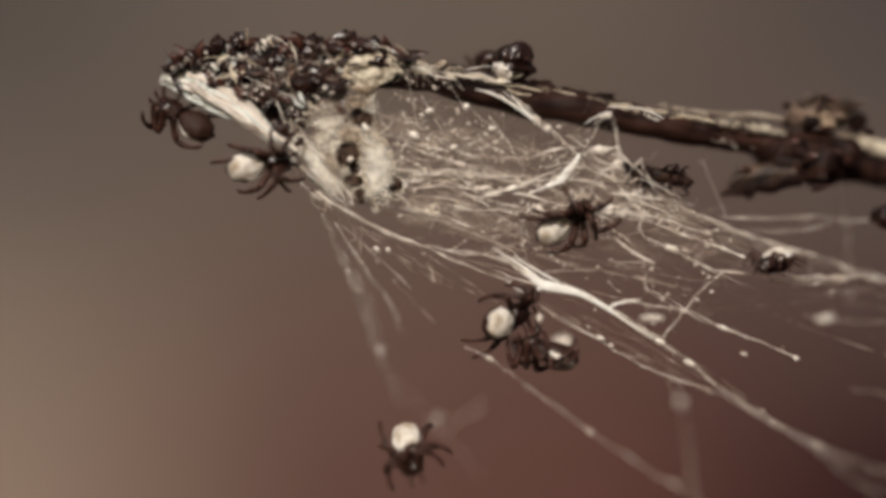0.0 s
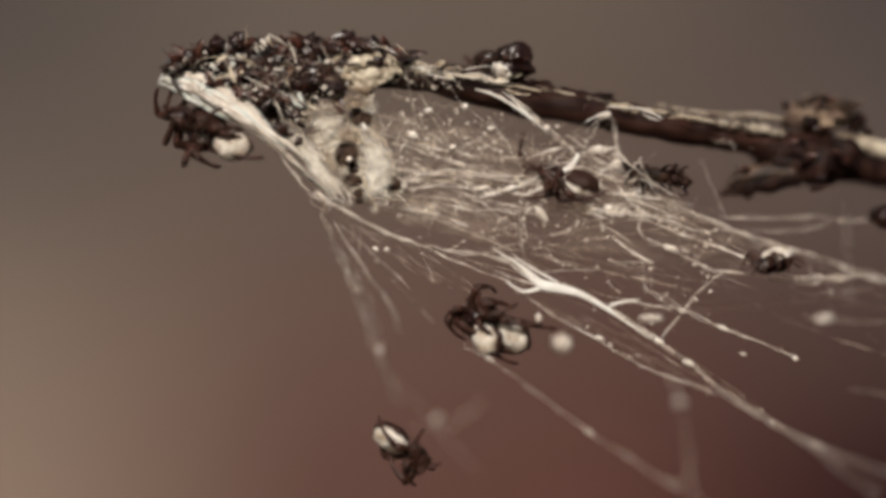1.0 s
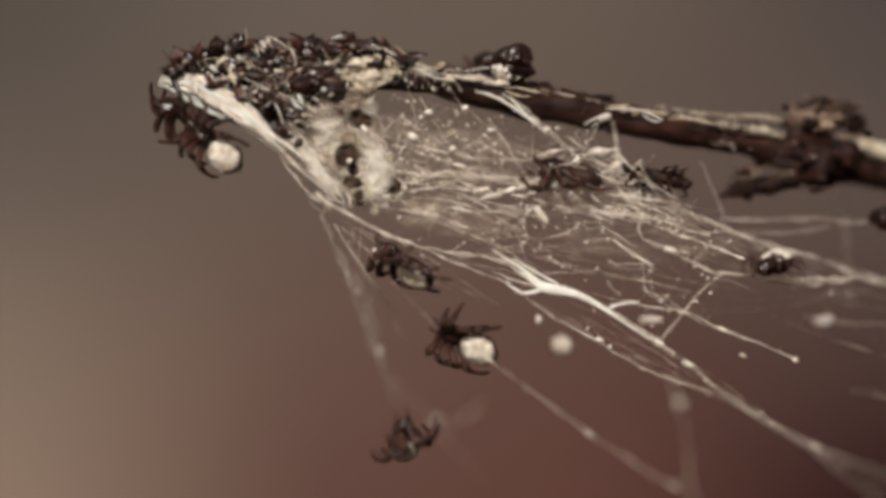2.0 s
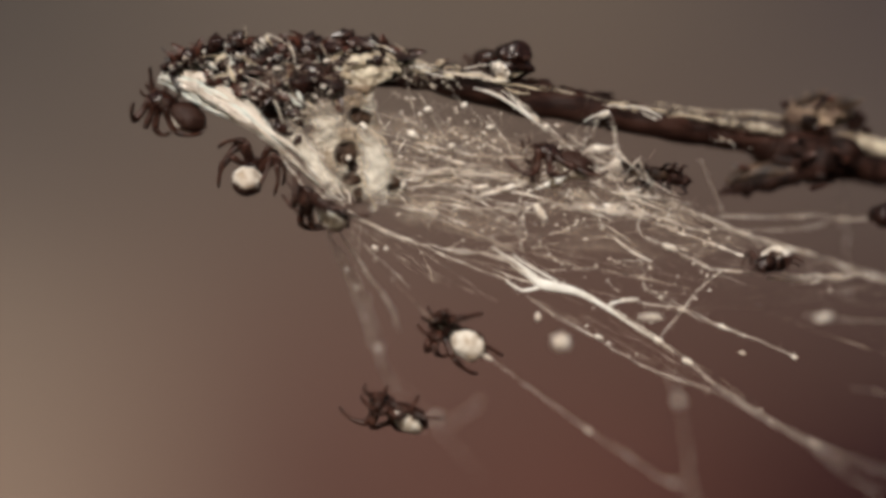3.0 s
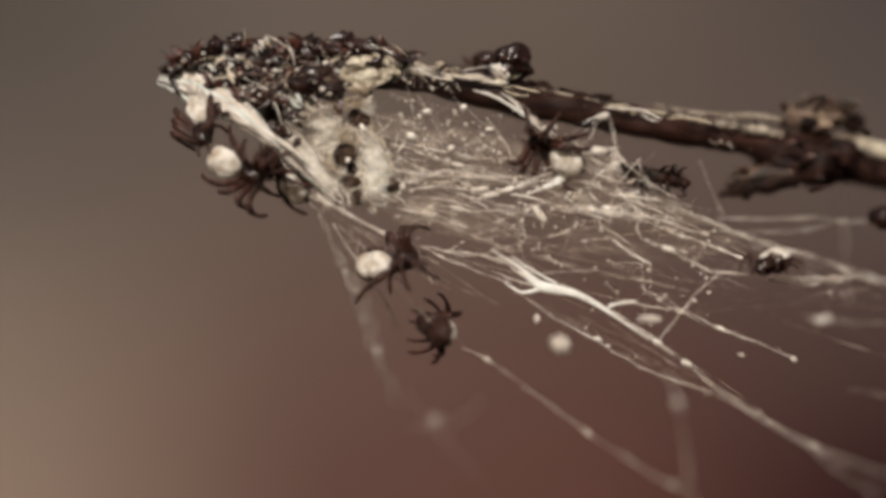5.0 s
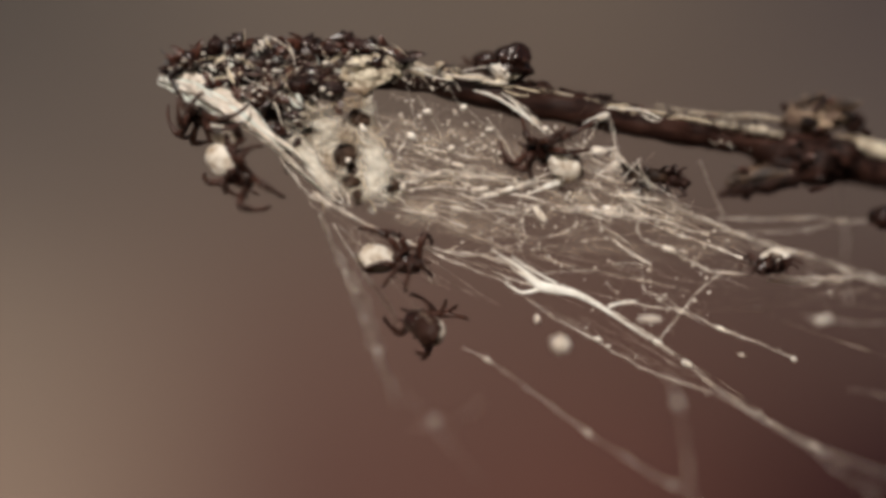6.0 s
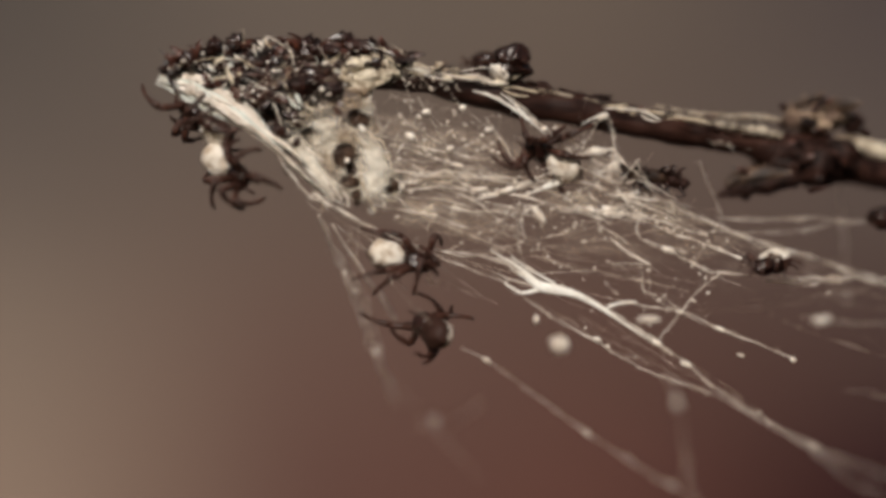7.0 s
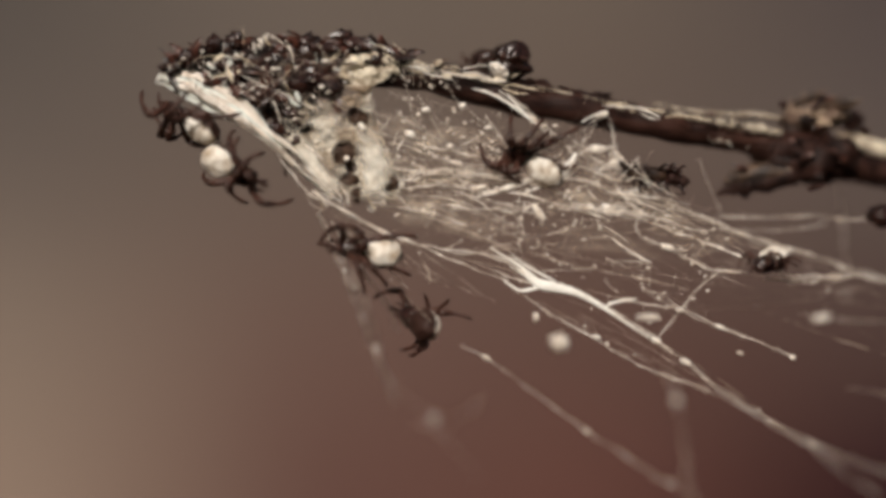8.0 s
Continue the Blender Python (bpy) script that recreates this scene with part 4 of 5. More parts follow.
# the crossing of threads beside them
band("white web of silk at a crossing", ((12.14, 8.52), 0.16), ((11.63, 7.70), 0.24), ((11.02, 6.89), 0.40), ((10.20, 6.07), 0.34), ((8.88, 5.46), 0.14), ((7.24, 4.85), 0.05), depth=0.3)
strand(0.10, -0.2, (14.39, 11.99), (13.67, 10.87), (12.96, 9.64), (12.14, 8.47))
strand(0.14, 0.0, (15.10, 11.68), (15.31, 10.36), (15.61, 8.93), (15.92, 7.30))
strand(0.24, 0.0, (12.14, 8.47), (13.47, 8.62), (14.80, 8.93), (15.61, 9.13))
strand(0.26, 0.0, (12.14, 8.47), (13.57, 8.01), (14.90, 7.50), (16.33, 7.19))
strand(0.20, 0.2, (-4.29, 6.28), (-0.41, 6.89), (3.37, 7.09), (6.94, 6.07), (9.39, 5.36))
strand(0.34, 0.2, (-3.47, 6.07), (0.31, 6.58), (3.67, 6.28), (7.45, 5.66))
# threads over the dead insects
for route in (((15.36, 9.13), (16.63, 7.70), (18.67, 6.07), (21.22, 4.54)), ((16.12, 6.28), (17.04, 7.30), (17.76, 8.21)), ((16.53, 5.92), (17.65, 6.28), (19.18, 5.66)), ((17.55, 7.81), (18.16, 6.89), (18.78, 5.41))):
    strand(0.16, -1.3, *route)
# threads up to the twig
band("white tuft of silk on the twig", ((2.76, 14.34), 0.04), ((3.98, 14.03), 0.09), ((5.31, 13.42), 0.12), ((6.53, 12.60), 0.09), ((7.86, 11.58), 0.04), depth=-1.5)
band("white tuft of silk on the twig", ((5.20, 14.13), 0.04), ((6.17, 13.42), 0.06), ((7.19, 12.40), 0.09), ((8.21, 11.38), 0.07), ((9.39, 10.36), 0.04), depth=-1.4)
band("white tuft of silk on the twig", ((12.60, 11.30), 0.03), ((13.40, 11.75), 0.06), ((14.30, 12.10), 0.09), ((14.90, 12.30), 0.03), depth=0.0)
strand(0.34, (-1.6, 0.6), (3.27, 14.18), (5.15, 13.57), (7.19, 12.30), (9.23, 10.87), (11.28, 9.13), (12.55, 7.70))
strand(0.24, -1.2, (5.92, 13.93), (7.45, 12.55), (8.72, 11.02))
strand(0.14, 0.8, (13.32, 11.68), (14.59, 12.30), (15.20, 11.53), (15.71, 9.23), (16.12, 7.19), (16.38, 5.66))
strand(0.10, -0.5, (13.06, 11.68), (14.34, 11.99), (15.36, 11.68))
strand(0.10, -0.6, (14.39, 11.89), (13.06, 10.87), (12.81, 9.74))
strand(0.11, -1.5, (-0.46, 16.12), (0.82, 14.08), (1.94, 12.30))
strand(0.12, -1.6, (-1.99, 16.48), (0.05, 15.77), (1.58, 14.34))
strand(0.10, -1.5, (-3.67, 17.14), (-3.16, 14.34), (-2.50, 11.02))
strand(0.12, -0.8, (2.35, 12.55), (3.37, 11.53), (4.90, 10.51))
strand(0.12, 0, (-6.22, 13.32), (-5.31, 10.77), (-2.76, 10.00))
strand(0.20, (0.2, 0.8), (11.02, 10.26), (12.14, 9.44), (13.57, 8.83), (15.20, 7.96), (16.63, 7.19))
strand(0.18, 0.7, (12.55, 7.70), (11.63, 6.58), (10.26, 6.07), (8.98, 5.66))
strand(0.14, 0.6, (11.28, 9.13), (10.26, 8.11), (8.98, 7.40))
strand(0.16, 0.7, (12.81, 7.96), (14.08, 7.19), (15.10, 6.07))
strand(0.14, 0.5, (11.94, 5.36), (13.57, 5.56), (15.00, 5.15), (16.02, 4.64))
strand(0.16, 0.3, (3.98, 11.89), (5.15, 10.26), (6.17, 8.47), (7.19, 6.94))
strand(0.12, 0.3, (3.11, 9.74), (4.80, 8.72), (5.31, 7.19))
strand(0.14, 0.2, (-4.03, 12.04), (-1.22, 10.26), (0.82, 8.98), (3.37, 10.00))
strand(0.12, 0.2, (-2.24, 13.83), (-1.22, 12.04), (0.56, 9.13))
# streaks from the nest into the web
strand(0.34, (-0.6, 0), (-4.80, 7.19), (-1.22, 6.89), (0.82, 7.09), (3.88, 6.58), (6.68, 6.38))
strand(0.30, 0, (0.05, 7.09), (2.09, 5.87), (4.13, 5.05), (6.17, 5.36), (8.21, 6.07))
strand(0.26, 0, (-4.29, 5.15), (0.31, 5.66), (3.88, 5.05), (6.94, 5.66))
strand(0.28, 0, (3.11, 4.64), (5.92, 5.26), (7.96, 6.17), (10.26, 7.19))
strand(0.22, 0, (-4.80, 9.49), (-3.27, 9.13), (0.82, 7.70), (3.88, 7.19))
strand(0.22, 0, (-6.33, 10.51), (-3.27, 9.64), (0.31, 8.72))
strand(0.26, 0, (-6.33, 4.03), (-3.27, 3.52), (-0.20, 2.81), (2.35, 1.99))
strand(0.20, 0, (0.82, 3.52), (3.37, 3.42), (5.92, 3.52), (8.98, 2.86))
strand(0.30, 0, (7.86, 4.03), (8.47, 3.21), (9.08, 1.89))
strand(0.10, 0, (7.35, 5.92), (6.84, 3.62), (6.84, 1.58), (7.24, -0.87))
strand(0.20, 0.2, (7.96, 6.07), (11.02, 6.28), (14.08, 5.66), (17.14, 4.64), (20.20, 3.72))
strand(0.28, 0.2, (10.00, 3.88), (13.06, 3.52), (15.61, 3.21), (19.18, 2.86))
strand(0.14, 0.2, (13.32, 8.21), (14.85, 7.19), (15.61, 5.66), (16.89, 3.88))
strand(0.12, 0.2, (15.36, 7.70), (15.87, 5.66), (14.85, 3.72))
strand(0.13, 0.2, (12.55, 8.72), (14.85, 9.13), (15.87, 8.21))
strand(0.16, -1.2, (8.98, 7.19), (11.02, 7.70), (13.32, 7.09), (15.36, 6.07))
strand(0.14, -1.1, (10.26, 5.66), (11.53, 7.19), (12.55, 8.47), (13.67, 9.13))
strand(0.34, (0.5, 2), (30.41, -2.09), (31.94, -2.70), (33.98, -2.60), (36.02, -2.91))
# hanging threads, nearer or farther than the rest
strand(0.36, (1, 15), (-11.12, 3.11), (-9.80, 0.05), (-8.37, -3.52), (-7.09, -6.58), (-6.12, -9.13), (-5.10, -11.58), (-3.98, -14.03), wander=0.5)
strand(0.22, (0, 11), (-10.92, 2.50), (-9.39, -0.56), (-7.96, -3.01), (-6.84, -5.46), (-5.61, -9.13), wander=0.5)
strand(0.26, (0, 6), (-9.90, 2.09), (-7.09, -1.99), (-5.31, -4.54), (-3.88, -7.60), wander=0.3)
strand(0.12, (0, -1), (-9.39, 2.09), (-4.80, -1.99), (-3.10, -3.70))
strand(0.12, (-2.4, -15), (1.63, -8.93), (3.98, -10.00), (8.47, -13.21), (13.06, -16.58), (17.14, -19.23), (20.71, -21.48), (24.29, -23.67))
strand(0.16, (16, 18), (20.46, -11.17), (21.22, -14.23), (21.94, -18.32), (22.55, -23.42), wander=0.4)
strand(0.10, (14, 18), (-4.80, -11.43), (-1.22, -15.51), (0.82, -17.81), (3.37, -20.87), wander=0.4)
strand(0.12, (11, 12), (35.87, 5.92), (36.22, 2.09), (36.43, -1.99), (36.63, -5.31), wander=0.3)

strand(0.12, (17, 18), (-2.50, -16.12), (0.31, -15.87), (2.09, -15.15), (3.37, -13.83), wander=0.4)

# matted patches of silk beside the dead insects
for left, right, top, low, d, seed in (([(14.69, 9.34), (15.00, 8.47), (15.51, 7.60)], [(16.73, 7.96), (16.53, 7.45), (16.33, 6.89)], [(14.69, 9.34), (15.87, 8.93), (16.73, 7.96)], [(15.51, 7.60), (15.92, 7.09), (16.33, 6.89)], 0.6, 31.0),
                                       ([(15.20, 5.92), (15.41, 5.15), (15.61, 4.54)], [(19.59, 4.90), (19.18, 4.23), (18.67, 3.83)], [(15.20, 5.92), (17.40, 5.77), (19.59, 4.90)], [(15.61, 4.54), (17.14, 3.93), (18.67, 3.83)], 0.4, 32.0),
                                       ([(11.53, 4.34), (11.73, 3.83), (12.14, 3.32)], [(18.16, 3.21), (17.91, 2.81), (17.40, 2.50)], [(11.53, 4.34), (14.85, 4.13), (18.16, 3.21)], [(12.14, 3.32), (14.59, 2.81), (17.40, 2.50)], 0.3, 33.0)):
    bm = bmesh.new()
    sheet(bm, left, right, top, low, 0.3, d, 0.3, 34, 16, seed, thick=0.1, ragged=0.25)
    part("silk_patch", bm, M_PATCH, web, "matted patch of white silk")

# loose veils of silk that run from the nest into the web
for left, right, top, low, d, seed in (([(-5.51, 7.40), (-5.31, 6.07), (-5.10, 4.74)], [(8.98, 6.58), (8.88, 5.77), (8.47, 5.05)], [(-5.51, 7.40), (0.82, 7.40), (8.98, 6.58)], [(-5.10, 4.74), (0.82, 5.36), (8.47, 5.05)], 0.6, 61.0),
                                       ([(-5.82, 5.15), (-5.31, 3.72), (-4.29, 2.30)], [(3.37, 4.13), (3.37, 2.91), (3.16, 1.68)], [(-5.82, 5.15), (-1.22, 4.95), (3.37, 4.13)], [(-4.29, 2.30), (-0.20, 1.89), (3.16, 1.68)], 0.5, 62.0),
                                       ([(-4.80, 10.97), (-5.10, 9.74), (-4.80, 8.21)], [(2.35, 9.44), (2.14, 8.62), (1.84, 7.70)], [(-4.80, 10.97), (-1.22, 10.46), (2.35, 9.44)], [(-4.80, 8.21), (-1.43, 7.91), (1.84, 7.70)], 0.6, 63.0),
                                       ([(8.98, 5.26), (8.88, 4.54), (9.29, 3.72)], [(22.76, 3.52), (22.55, 2.81), (22.04, 2.09)], [(8.98, 5.26), (15.61, 5.15), (22.76, 3.52)], [(9.29, 3.72), (15.61, 3.11), (22.04, 2.09)], 0.5, 64.0)):
    bm = bmesh.new()
    sheet(bm, left, right, top, low, 0.2, d, 0.25, 70, 26, seed, thick=0.08, fade=0.40)
    part("silk_veil", bm, M_HAZE, web, "loose see-through veil of silk")

# short bright streaks
r = random.Random(19)
for i in range(44):
    ex = r.uniform(680, 1270)
    v = r.random() * (1.0 if ex < 880 else 0.62)
    top, low = np.interp(ex, [680, 900, 1090, 1270], [240, 275, 300, 395]), np.interp(ex, [680, 900, 1165, 1270], [385, 462, 590, 470])
    p = ((ex - 784) / 19.6, (441 - top - (low - top) * v) / 19.6)
    ln, ang = r.uniform(2.0, 7.0), radians(-2 - 28 * v - 8 * (ex > 1000) + r.gauss(0, 9))
    bm = bmesh.new()
    wisp(bm, p, (p[0] + math.cos(ang) * ln, p[1] + math.sin(ang) * ln), 0.05 + 0.17 * r.random() ** 2, r.uniform(-0.4, 0.6), r.uniform(-0.06, 0.06), i * 1.3)
    part("silk_streak", bm, M_STRAND, web)
for i in range(11):
    p = (r.gauss(14.4, 1.7), r.gauss(5.6, 1.6))
    ln, ang = r.uniform(0.8, 3.2), radians(r.choice((-30, -65, 10)) + r.gauss(0, 14))
    bm = bmesh.new()
    wisp(bm, p, (p[0] + math.cos(ang) * ln, p[1] + math.sin(ang) * ln), r.uniform(0.06, 0.18), r.uniform(-0.9, 0.4), r.uniform(-0.25, 0.25), i * 2.9)
    part("silk_streak", bm, M_STRAND, web)

# countless fine threads
fine = bmesh.new()
r = random.Random(7)


def along(a, b, *rest):
    q = [a, b, *rest]
    u = r.random() * (len(q) - 1)
    k = min(int(u), len(q) - 2)
    return tuple(np.array(q[k]) + (np.array(q[k + 1]) - np.array(q[k])) * (u - k))


BEADS = []


def hair(p, q, w0, w1, d0, d1, sag=0.25, beads=0.45):
    d_a, d_b, width = r.uniform(d0, d1), r.uniform(d0, d1), 0.78 * w0 + (w1 - w0) * r.random() ** 2.5
    mid = ((p[0] + q[0]) / 2 + r.gauss(0, sag), (p[1] + q[1]) / 2 + r.gauss(0, sag))
    run = spline([p, mid, q], 6)
    places = [at(c, d_a + (d_b - d_a) * i / 12) for i, c in enumerate(run)]
    k = r.uniform(0, 99)
    tube(fine, places, [width * 0.5 * MM * max(0.12, 0.55 + 1.3 * noise.noise(Vector((i * 0.55, k, 0)))) for i in range(len(places))], 4)
    if r.random() < beads:
        for _ in range(r.randint(1, 3)):
            BEADS.append(places[r.randint(1, len(places) - 2)])


for i in range(8):
    hair(along((-10.41, 4.74), (-4.80, 9.13)), along((25.82, 1.84), (19.44, -8.37)), 0.025, 0.12, -0.6, 1.2, 0.9)
for i in range(16):
    hair(along((-6.33, 12.30), (-3.27, 7.19), (-2.24, 3.62)), along((7.45, 6.17), (15.10, 7.70), (16.63, 3.11)), 0.03, 0.16, -0.5, 1.0, 0.7)
for i in range(26):
    hair(along((-4.80, 14.08), (2.35, 12.55), (15.10, 10.51)), along((-4.29, 7.19), (5.92, 5.66), (15.61, 5.15)), 0.03, 0.08, -0.8, 1.0, 0.4)
for i in range(10):
    hair(along((-7.35, 2.86), (-1.99, 0.20), (5.92, -1.48)), along((11.02, 5.66), (17.65, 3.62), (25.82, 1.84)), 0.025, 0.13, -0.6, 1.0, 0.4)
for i in range(4):
    hair(along((-1.99, 0.20), (8.98, -3.27)), along((5.92, -1.99), (19.44, -8.37), (21.48, -5.66)), 0.03, 0.09, -0.8, 0.8, 0.35)
for i in range(18):
    hair(along((12.55, 8.72), (16.12, 5.66), (15.10, 3.11)), along((21.22, 3.62), (26.33, 1.58), (28.37, -1.48)), 0.04, 0.10, 0, 1.5, 0.25)
for i in range(9):
    hair(along((25.82, 1.84), (21.48, -5.66)), along((40.00, -3.01), (40.00, -6.07), (40.00, -12.70)), 0.04, 0.09, 2, 7, 0.6)
for i in range(10):
    hair(along((5.92, -3.78), (10.00, -5.31), (14.08, -6.58)), along((15.10, -9.39), (20.71, -11.79), (24.80, -13.32)), 0.03, 0.07, -5, 0, 0.3, 0.5)
for i in range(5):
    hair(along((14.08, -6.07), (19.44, -8.37)), along((28.37, -15.15), (32.45, -17.30)), 0.04, 0.08, -4, 0, 0.3)
for i in range(5):
    hair(along((-10.92, 4.13), (-7.35, 2.35)), along((-7.35, -4.03), (-4.29, -8.11), (0.82, -6.07)), 0.05, 0.14, -5, -1, 0.4)
for i in range(9):
    hair(along((-8.37, 2.09), (-1.99, 0.05)), along((-1.22, -3.01), (5.92, -5.31)), 0.04, 0.10, -2, 0, 0.3)
for i in range(34):
    hair(along((-24.18, 16.38), (-18.57, 17.40), (-11.43, 17.65), (-4.80, 16.89)), along((-19.59, 14.85), (-14.49, 12.30), (-7.35, 13.83)), 0.02, 0.075, -2.8, -2.0, 0.7, 0.15)
for i in range(12):
    hair(along((-4.29, 16.63), (0.82, 16.38)), along((-4.80, 14.85), (2.35, 13.83)), 0.03, 0.08, -1.6, -1.2, 0.2, 0.1)
for i in range(14):
    hair(along((-25.71, 15.36), (-23.16, 14.85), (-15.51, 10.26)), along((-17.55, 11.53), (-11.43, 6.17), (-9.39, 4.54)), 0.05, 0.12, -2.6, -1.9, 0.15, 0.05)
for i in range(7):
    hair(along((-12.45, 10.26), (-8.88, 12.81), (-6.33, 13.57)), along((-11.43, 5.66), (-8.37, 4.13), (-3.27, 4.03)), 0.05, 0.13, -1.8, -1.2, 0.35, 0.2)
nodes_at = []
while len(nodes_at) < 72:
    ex = r.uniform(670, 1290)
    top, low = np.interp(ex, [670, 900, 1090, 1290], [190, 215, 265, 400]), np.interp(ex, [670, 900, 1165, 1290], [390, 450, 540, 520])
    q = ((ex - 784) / 19.6, (441 - r.uniform(top, low)) / 19.6)
    if all(math.hypot(q[0] - o[0], q[1] - o[1]) > 1.0 for o in nodes_at):
        nodes_at.append(q)
for q in nodes_at:
    near = sorted(nodes_at, key=lambda o: math.hypot((q[0] - o[0]) * 0.7, q[1] - o[1]))[1:r.choice((2, 3, 3, 4))]
    for o in near:
        hair(q, o, 0.025, 0.085, -0.4, 0.4, 0.10, 0.42)
for i in range(100):
    ex = r.uniform(650, 1230)
    top, low = np.interp(ex, [650, 900, 1090, 1230], [190, 225, 285, 385]), np.interp(ex, [650, 900, 1165, 1230], [375, 450, 520, 490])
    v = r.random() ** 1.2
    p = ((ex - 784) / 19.6, (441 - top - (low - top) * v) / 19.6)
    ang, ln = radians(-4 - 26 * v + r.choice((0, 0, 0, 70, -60)) + r.gauss(0, 14)), r.uniform(1.5, 7.0)
    hair(p, (p[0] + math.cos(ang) * ln, p[1] + math.sin(ang) * ln), 0.016, 0.045, -0.8, 1.0, 0.15, 0.08)
tagged(part("fine_thread", fine, M_THREAD, web), kind="stuff")

bm = bmesh.new()
for i, q in enumerate(BEADS):
    rad = r.uniform(0.06, 0.16)
    lump(bm, q, (rad * MM * r.uniform(0.8, 1.6), rad * MM, rad * MM), spin(r.uniform(-40, 20)), 0.3, 1.2, 1, i * 0.7)
r = random.Random(58)
# more white lumps strewn over the web to imitate its sparkle
for i in range(70):
    ex = r.uniform(660, 1260)
    top, low = np.interp(ex, [660, 900, 1090, 1260], [185, 215, 265, 395]), np.interp(ex, [660, 900, 1165, 1260], [385, 460, 600, 560])
    p = ((ex - 784) / 19.6, (441 - top - (low - top) * r.random() ** 1.4) / 19.6)
    rad = 0.05 + 0.11 * r.random() ** 2
    lump(bm, at(p, r.uniform(-0.9, 0.3)), (rad * MM * r.uniform(0.9, 2.2), rad * MM, rad * MM), spin(r.uniform(-50, 20)), 0.4, 1.3, 1, i * 0.7)
tagged(part("silk_bead_and_sparkle", bm, M_SILK, web), kind="stuff")


def knot(p, d, rx, rz, ang=0.0, label=""):
    """A clotted tuft of silk on the threads; a few stand in for glints."""
    bm = bmesh.new()
    lump(bm, at(p, d), (rx * MM, rz * 0.8 * MM, rz * MM), spin(ang), 0.5, 1.5, 3, p[0] + p[1])
    part("silk_knot_and_glint", bm, M_SILK, web, label)


# the white lumps at (-8.60, 8.02) and near depth -3 imitate glints
for p, d, rx, rz, ang in (((-1.43, 12.40), -0.6, 0.36, 0.26, 0), ((-2.14, 11.99), -0.6, 0.22, 0.18, 0), ((1.84, 12.81), -1.5, 0.28, 0.24, 0), ((-2.86, 10.20), -0.4, 0.52, 0.30, -30),
                          ((0.71, 9.13), -0.3, 0.34, 0.22, 25), ((4.18, 10.82), -0.3, 0.36, 0.18, 0), ((1.33, 7.60), -0.3, 0.55, 0.2, -15), ((-3.67, 5.66), -0.8, 0.26, 0.26, 0), ((-8.60, 8.02), -0.95, 0.26, 0.24, 20), ((-10.87, 14.49), -3.1, 0.22, 0.18, 0), ((-11.63, 15.10), -3.1, 0.12, 0.1, 0), ((-10.26, 14.03), -2.9, 0.2, 0.09, 40), ((-7.35, 11.07), -1.1, 0.24, 0.2, 0),
                          ((-10.41, 10.46), -1.2, 0.3, 0.26, 0), ((-7.14, 10.82), -1.9, 0.24, 0.2, 0), ((-6.22, -0.10), -1.0, 0.34, 0.2, -40), ((-5.20, -0.15), -1.0, 0.2, 0.2, 0)):
    knot(p, d, rx, rz, ang)
for p, d, rx, rz, ang in (((10.41, 6.17), 1.0, 1.25, 0.62, 28), ((13.98, 8.88), 0.7, 0.9, 0.36, 0), ((15.61, 7.70), 0.2, 0.35, 0.3, 0), ((8.21, 11.63), -0.6, 0.45, 0.28, -40), ((9.23, 10.87), -0.4, 0.3, 0.25, 0), ((8.72, 3.11), -0.2, 0.9, 0.32, -58), ((3.37, 5.41), -0.2, 0.7, 0.2, 10), ((5.92, 5.36), -0.2, 0.8, 0.25, 15), ((19.34, -8.42), -0.5, 0.5, 0.24, -25), ((21.48, -5.66), 0.2, 0.36, 0.2, 0),
                          ((25.05, -7.19), -1, 0.5, 0.2, -18), ((21.99, -10.36), -1.5, 0.5, 0.26, -25), ((20.31, 0.00), 0.5, 0.55, 0.26, -25), ((14.49, 11.99), 0.2, 0.5, 0.3, 20),
                          ((13.98, -8.16), -1.5, 0.40, 0.22, -25), ((31.68, -9.95), -2, 0.3, 0.2, -20)):
    knot(p, d, rx, rz, ang)
for p, d, rx, rz, ang in (((26.94, -9.54), -3, 0.3, 0.14, -20), ((3.98, -10.00), -4, 0.45, 0.2, -30), ((13.06, -16.58), -8, 0.28, 0.17, -35),
                          ((20.71, -21.28), -13, 0.25, 0.15, -30), ((21.22, -13.83), 17, 0.42, 0.4, 0), ((10.51, -8.57), 7, 0.86, 0.84, 0),
                          ((18.67, -6.33), 5, 1.1, 0.3, 0), ((34.23, -6.38), 10, 0.9, 0.3, 10), ((-5.92, -9.23), 8.5, 0.22, 0.4, 10), ((8.47, -6.33), -4, 0.25, 0.4, 0),
                          ((-0.71, -15.36), 16, 0.3, 0.25, 10), ((-7.86, -3.78), 5, 0.16, 0.3, 30), ((33.47, -17.70), -9, 0.5, 0.14, -20), ((-8.78, -2.09), 3, 0.14, 0.25, 30)):
    knot(p, d, rx, rz, ang)

bm = bmesh.new()
sheet(bm, [(-6.84, 12.81), (-7.86, 8.72), (-9.29, 4.34)], [(27.35, 0.82), (24.80, -0.46), (21.99, -1.48)], [(-6.84, 12.81), (3.37, 10.51), (15.10, 7.19), (27.35, 0.82)],
      [(-9.29, 4.34), (-3.27, 2.09), (5.92, 0.31), (21.99, -1.48)], 0.3, 1.6, 0.3, 120, 48, 9.0, thick=0.25)
part("film", bm, M_FILM, web, "thin see-through sheet of silk")


# ---- what moves ----
def crawl(spider, keys, tips, seed, spread=1.0, reach=1.1):
    """Keys the spider's body along its stances and lets its eight legs step after it."""
    root, legs = spider
    r = random.Random(seed)
    times = [round(0.1 * i, 1) for i in range(81)]
    key_t = [k[0] for k in keys]
    cols = np.array([stance(*k[1:6]) for k in keys])
